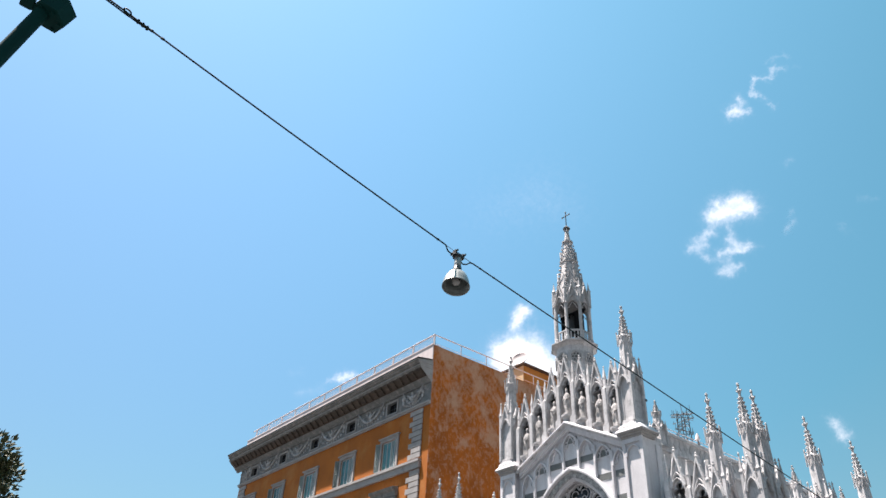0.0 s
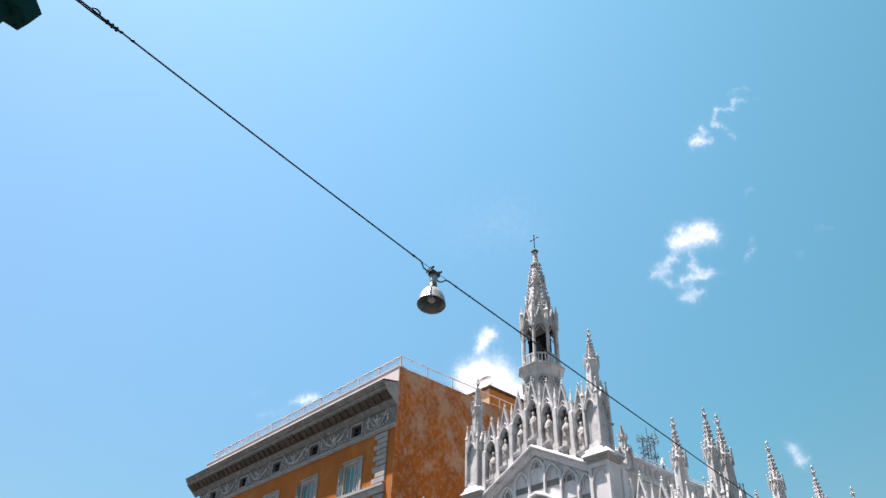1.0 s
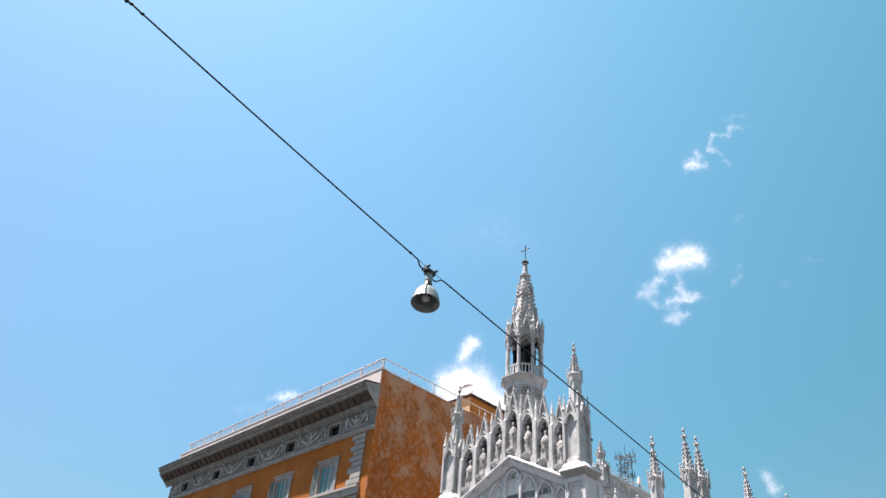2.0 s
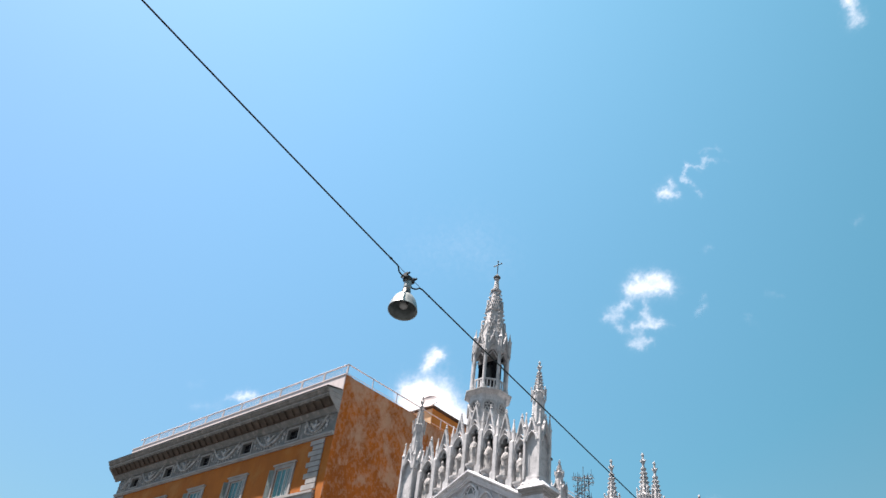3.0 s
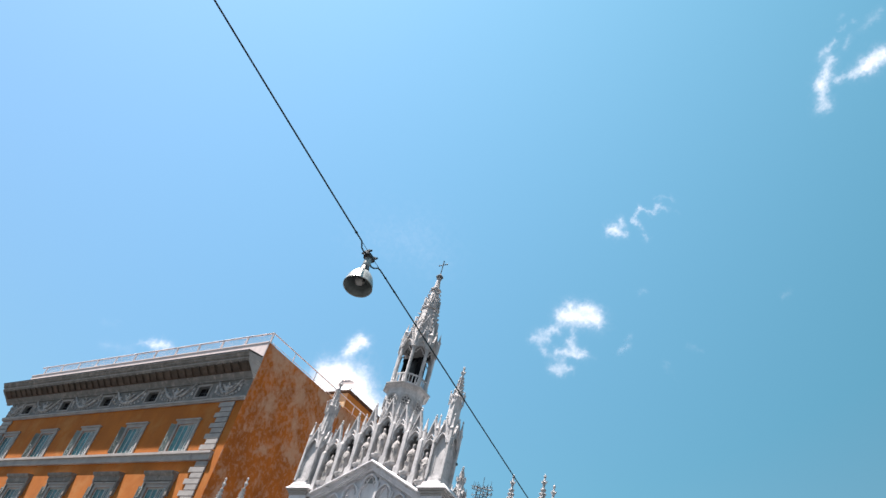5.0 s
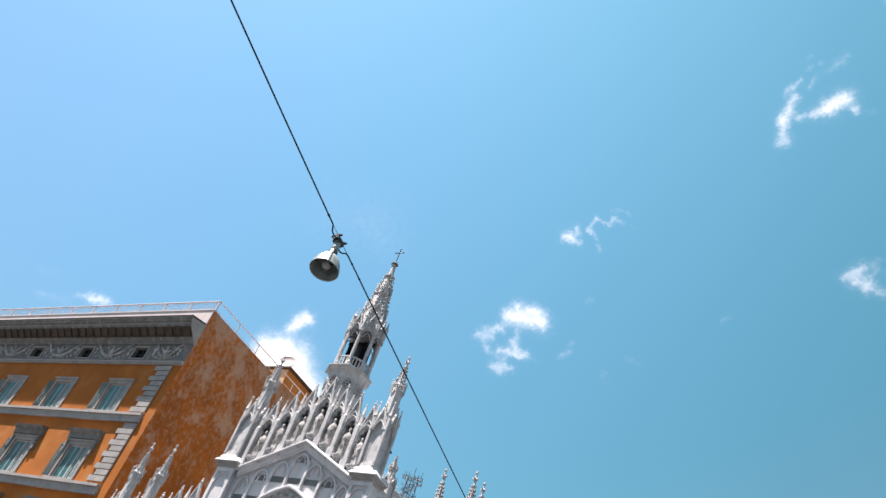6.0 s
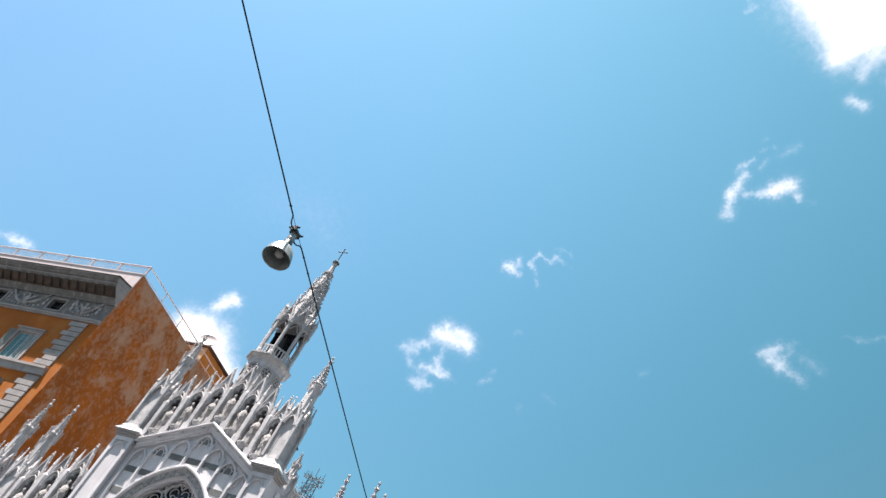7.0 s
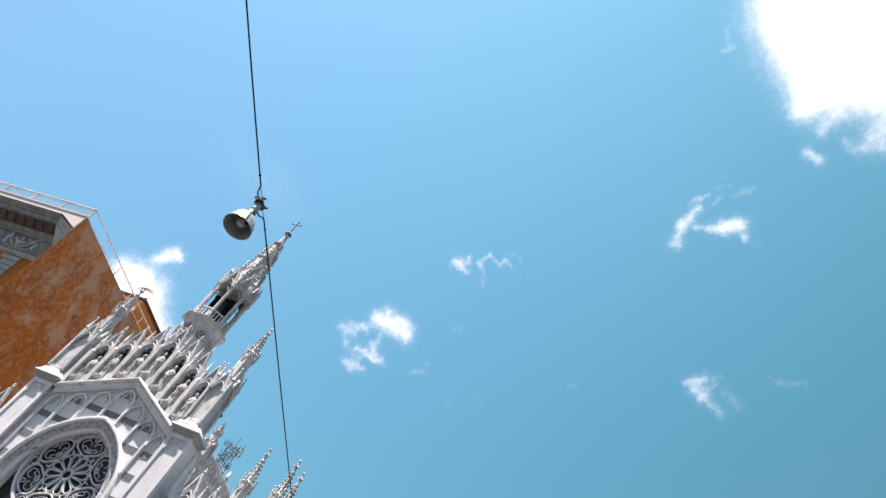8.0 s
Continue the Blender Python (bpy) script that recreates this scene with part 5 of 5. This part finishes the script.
def cloud(way, strokes, thick=1.0):
    """A far cloud sheet square to its direction; strokes: from, to (across, up), radius, all as tangents, and weight; thick: how dense it is."""
    c = Vector(way).normalized()
    s = c.cross(Vector((0, 0, 1))).normalized()
    u = s.cross(c)
    lo = [min(min(l[k], l[k + 2]) - 4.5 * l[4] for l in strokes) for k in (0, 1)]
    hi = [max(max(l[k], l[k + 2]) + 4.5 * l[4] for l in strokes) for k in (0, 1)]
    n = 135
    pts, dens = [], []
    for j in range(n + 1):
        for i in range(n + 1):
            a, b = lo[0] + (hi[0] - lo[0]) * i / n, lo[1] + (hi[1] - lo[1]) * j / n
            pts.append((a, b, 0))
            w1 = noise.noise_vector(Vector((a * 90 + c.x * 50, b * 90, c.y * 50)))
            w2 = noise.noise_vector(Vector((a * 260, b * 260 + c.x * 50, c.z * 50)))
            w3 = noise.noise_vector(Vector((a * 600, b * 600, c.z * 50)))
            wa, wb = a + w1.x * 0.003 + w2.x * 0.0026 + w3.x * 0.0016, b + w1.y * 0.003 + w2.y * 0.0026 + w3.y * 0.0016
            best, veil = 0.0, 0.0
            for x0, y0, x1, y1, r, w in strokes:
                dx, dy = x1 - x0, y1 - y0
                t = max(0.0, min(1.0, ((wa - x0) * dx + (wb - y0) * dy) / (dx * dx + dy * dy + 1e-9)))
                d2 = (wa - x0 - t * dx) ** 2 + (wb - y0 - t * dy) ** 2
                best += (0.9 * w * math.exp(-(math.sqrt(d2) / (r * 1.22)) ** 1.4)) ** 2
                veil = max(veil, 0.24 * min(w, 1.0) * math.exp(-d2 / (r * 3.0) ** 2))
            dens.append(thick * math.sqrt(best + veil * veil))
    me = bpy.data.meshes.new("cloud")
    me.from_pydata(pts, [], [(j * (n + 1) + i, j * (n + 1) + i + 1, (j + 1) * (n + 1) + i + 1, (j + 1) * (n + 1) + i) for j in range(n) for i in range(n)])
    me.attributes.new("puff", "FLOAT", "POINT").data.foreach_set("value", dens)
    me.materials.append(CLOUD)
    ob = new("cloud", me)
    basis = Matrix((s, u, -c)).transposed().to_4x4()
    ob.matrix_basis = Matrix.Translation(c * FAR + Vector((6.3, 3.8, 1.9))) @ basis @ Matrix.Diagonal((FAR, FAR, FAR, 1))
    tagged(ob, "wispy white fair-weather cloud in the blue sky", "cloud", kind="stuff")


cloud((-0.2567, 0.6766, 0.6901), [(-0.0336, -0.0195, -0.0279, -0.0204, 0.0063, 1.0), (-0.0215, -0.0055, -0.0195, -0.0119, 0.0049, 0.7), (-0.021, -0.023, -0.0155, -0.0246, 0.0049, 0.65), (-0.0037, -0.0009, 0.0025, 0.0131, 0.0032, 0.6), (0.0025, 0.0131, 0.0184, 0.0059, 0.0032, 0.6), (-0.0071, -0.0048, -0.0003, -0.0075, 0.0035, 0.65), (-0.0005, -0.0089, 0.0073, -0.0147, 0.0032, 0.5), (0.0077, -0.0223, 0.0139, -0.0285, 0.0035, 0.5), (0.0208, 0.0077, 0.0268, 0.0163, 0.0032, 0.5), (0.0241, 0.0168, 0.0349, 0.0142, 0.0035, 0.5), (0.0213, 0.0277, 0.0295, 0.0262, 0.0032, 0.4), (0.0301, 0.0306, 0.0453, 0.0249, 0.0032, 0.38), (0.0368, 0.0131, 0.0535, 0.0087, 0.0028, 0.25)])
cloud((-0.3725, 0.7440, 0.5547), [(-0.0054, 0.0292, 0.0372, 0.0314, 0.0102, 1.2), (0.0002, 0.0457, 0.0041, 0.0378, 0.0066, 0.9), (0.0177, 0.0431, 0.0294, 0.0432, 0.008, 1.0), (-0.0333, 0.0016, -0.0142, 0.0083, 0.0066, 0.6), (-0.0413, -0.0073, -0.0241, -0.0065, 0.0073, 0.65), (-0.0219, 0.0048, -0.0092, 0.0157, 0.0044, 0.45), (-0.0336, -0.0152, -0.0252, -0.0232, 0.0051, 0.5), (0.0085, 0.0163, 0.0096, 0.0011, 0.0051, 0.5), (0.007, -0.0049, 0.0136, -0.0142, 0.0066, 0.75), (-0.0073, -0.0201, 0.0263, -0.0193, 0.0058, 0.8), (0.0263, -0.0193, 0.0419, -0.0229, 0.0044, 0.3), (-0.0209, -0.0256, -0.0023, -0.0324, 0.0058, 0.42), (-0.014, -0.0433, 0.0118, -0.0404, 0.0058, 0.65), (-0.0077, -0.048, 0.0004, -0.0468, 0.0058, 0.6), (0.0017, -0.0288, 0.0032, -0.0379, 0.0037, 0.38)])
cloud((-0.6345, 0.6292, 0.4489), [(-0.0147, -0.0136, 0.0149, -0.0065, 0.0197, 1.4), (-0.031, -0.0037, -0.0246, -0.0053, 0.0091, 1.2), (-0.0099, 0.0043, -0.0, -0.0, 0.0122, 1.3), (-0.0286, -0.0228, -0.0074, -0.0309, 0.0122, 1.2), (0.0299, -0.013, 0.0377, -0.0221, 0.0106, 1.2), (0.0249, -0.0309, 0.059, -0.0343, 0.0152, 1.3), (-0.0061, 0.0286, -0.0013, 0.037, 0.0061, 1.0), (-0.0031, 0.0413, 0.008, 0.0505, 0.0076, 1.15), (0.0011, 0.0553, 0.0053, 0.0511, 0.0046, 0.9), (0.0205, 0.02, 0.0264, 0.0116, 0.0038, 0.42), (0.0203, 0.0305, 0.0238, 0.0401, 0.003, 0.35), (0.0141, 0.0216, 0.0188, 0.0201, 0.0038, 0.32)])
cloud((-0.8135, 0.4281, 0.3937), [(0.0215, 0.0049, 0.0412, 0.0127, 0.0053, 0.9), (0.0085, -0.0005, 0.0217, 0.0034, 0.0045, 0.5), (-0.0266, -0.0198, 0.0026, -0.0126, 0.0075, 0.35), (-0.0416, 0.0032, -0.0273, 0.0088, 0.006, 0.25)])
cloud((-0.3494, 0.8784, 0.3262), [(-0.0004, 0.0062, 0.0014, -0.0105, 0.0069, 0.7), (-0.0115, 0.0157, -0.0016, 0.0063, 0.005, 0.4), (0.0014, -0.0105, 0.0107, -0.0072, 0.0037, 0.45)])
cloud((-0.2618, 0.7858, 0.5603), [(-0.0206, 0.0689, -0.0141, 0.0682, 0.004, 0.5), (-0.0334, 0.0076, -0.0343, 0.0042, 0.0034, 0.45), (-0.0332, -0.0036, -0.0421, -0.0113, 0.0034, 0.5), (0.041, -0.0005, 0.0581, -0.0045, 0.0038, 0.35), (0.0126, -0.024, 0.0178, -0.0277, 0.0032, 0.4), (0.0198, -0.0319, 0.0284, -0.0452, 0.0064, 0.22)], 0.72)
cloud((-0.5395, 0.5750, 0.6151), [(-0.0567, -0.0033, 0.0066, 0.0172, 0.0547, 0.27), (0.006, 0.0017, 0.044, -0.0157, 0.0387, 0.22)])
cloud((0.1205, 0.4340, 0.8928), [(-0.0308, 0.0622, 0.0391, 0.0547, 0.0366, 1.6), (-0.0423, 0.0369, -0.0291, 0.0023, 0.0218, 1.4), (-0.0407, -0.0275, 0.0069, -0.0004, 0.0115, 1.3), (-0.0624, 0.0987, 0.0601, 0.0773, 0.0302, 1.6), (-0.0054, 0.0138, 0.0631, 0.0145, 0.0304, 1.5), (-0.0794, 0.0728, -0.0681, 0.0762, 0.0077, 1.1), (-0.0727, 0.0566, -0.0679, 0.0662, 0.0065, 1.0), (0.0734, 0.0261, 0.0883, 0.0495, 0.0459, 1.5), (0.0704, 0.0883, 0.1123, 0.0829, 0.0555, 1.5), (-0.0183, -0.0526, -0.0038, -0.033, 0.009, 0.6), (-0.033, -0.0797, -0.0203, -0.0905, 0.0059, 0.7), (0.0079, -0.027, 0.047, -0.0229, 0.0136, 0.55), (0.0273, -0.0748, 0.044, -0.0588, 0.0124, 0.55), (0.0063, -0.0673, 0.0127, -0.0777, 0.0057, 0.4), (0.043, -0.0357, 0.0476, -0.0756, 0.0122, 0.5)], 1.22)
cloud((-0.0078, 0.4080, 0.9130), [(-0.0156, 0.0132, -0.0083, -0.0063, 0.004, 0.6), (-0.0104, -0.0136, -0.0023, -0.0081, 0.004, 0.7), (0.0015, -0.022, 0.0084, -0.0222, 0.0034, 0.35), (0.0089, 0.0339, 0.0179, 0.0252, 0.0059, 0.25)], 0.72)
cloud((0.0145, 0.5967, 0.8023), [(-0.0375, -0.0481, -0.0291, -0.0462, 0.0062, 0.7), (-0.0326, -0.0377, -0.0307, -0.0203, 0.0069, 0.8), (-0.0307, -0.0203, -0.024, -0.0112, 0.0062, 0.8), (-0.0231, -0.0087, -0.0133, 0.0048, 0.0062, 0.75), (-0.0149, 0.0181, -0.0077, 0.0241, 0.0042, 0.55), (-0.0259, 0.0097, -0.0176, 0.0175, 0.0049, 0.5), (-0.0134, -0.0196, 0.0087, -0.0163, 0.0049, 0.65), (0.0094, -0.0192, 0.0208, -0.0136, 0.0062, 0.75), (0.0205, -0.0122, 0.0385, -0.0052, 0.0083, 1.1), (0.0457, -0.0186, 0.049, -0.0209, 0.0042, 0.75), (0.0513, -0.0248, 0.0689, -0.0268, 0.0042, 0.28), (0.0028, 0.0157, 0.0092, 0.0245, 0.0042, 0.5), (0.0008, 0.0363, 0.0072, 0.0391, 0.0035, 0.4), (0.015, 0.0421, 0.0193, 0.0415, 0.0028, 0.4), (0.0244, 0.0313, 0.0425, 0.0424, 0.0056, 0.42), (0.0007, 0.049, 0.0066, 0.0538, 0.0035, 0.32)])
cloud((0.0718, 0.7563, 0.6502), [(-0.031, 0.0021, -0.0118, 0.0127, 0.0064, 0.85), (-0.018, -0.0036, -0.01, -0.009, 0.0084, 0.95), (-0.0074, -0.012, 0.0157, -0.0259, 0.0076, 0.6), (-0.0002, 0.0141, 0.0075, 0.0211, 0.0049, 0.45), (0.0178, 0.0016, 0.0354, -0.0107, 0.0089, 0.45), (0.0047, 0.0094, -0.0026, 0.0002, 0.0056, 0.5)], 0.85)
cloud((0.1491, 0.7262, 0.6711), [(-0.017, 0.0028, -0.0037, -0.0021, 0.004, 0.4), (-0.0037, -0.0021, 0.0244, 0.0013, 0.0053, 0.5)], 0.72)
cloud((-0.2685, 0.7805, 0.5645), [(-0.0382, -0.0211, -0.0257, -0.0116, 0.0046, 0.55), (-0.0302, -0.0035, -0.0255, 0.0026, 0.0039, 0.45), (-0.0166, 0.0597, -0.0111, 0.0628, 0.0039, 0.45), (0.0487, -0.0066, 0.0552, -0.0074, 0.0038, 0.35), (0.0183, -0.0319, 0.0251, -0.0428, 0.0038, 0.35)], 0.72)
cloud((-0.0971, 0.7842, 0.6129), [(-0.0046, -0.0027, 0.0046, 0.0027, 0.0045, 0.5)], 0.72)
cloud((-0.9009, 0.3791, 0.2113), [(-0.0083, -0.0093, 0.0012, 0.0119, 0.006, 1.1), (0.0007, -0.0082, 0.0064, 0.0056, 0.0072, 1.1)])
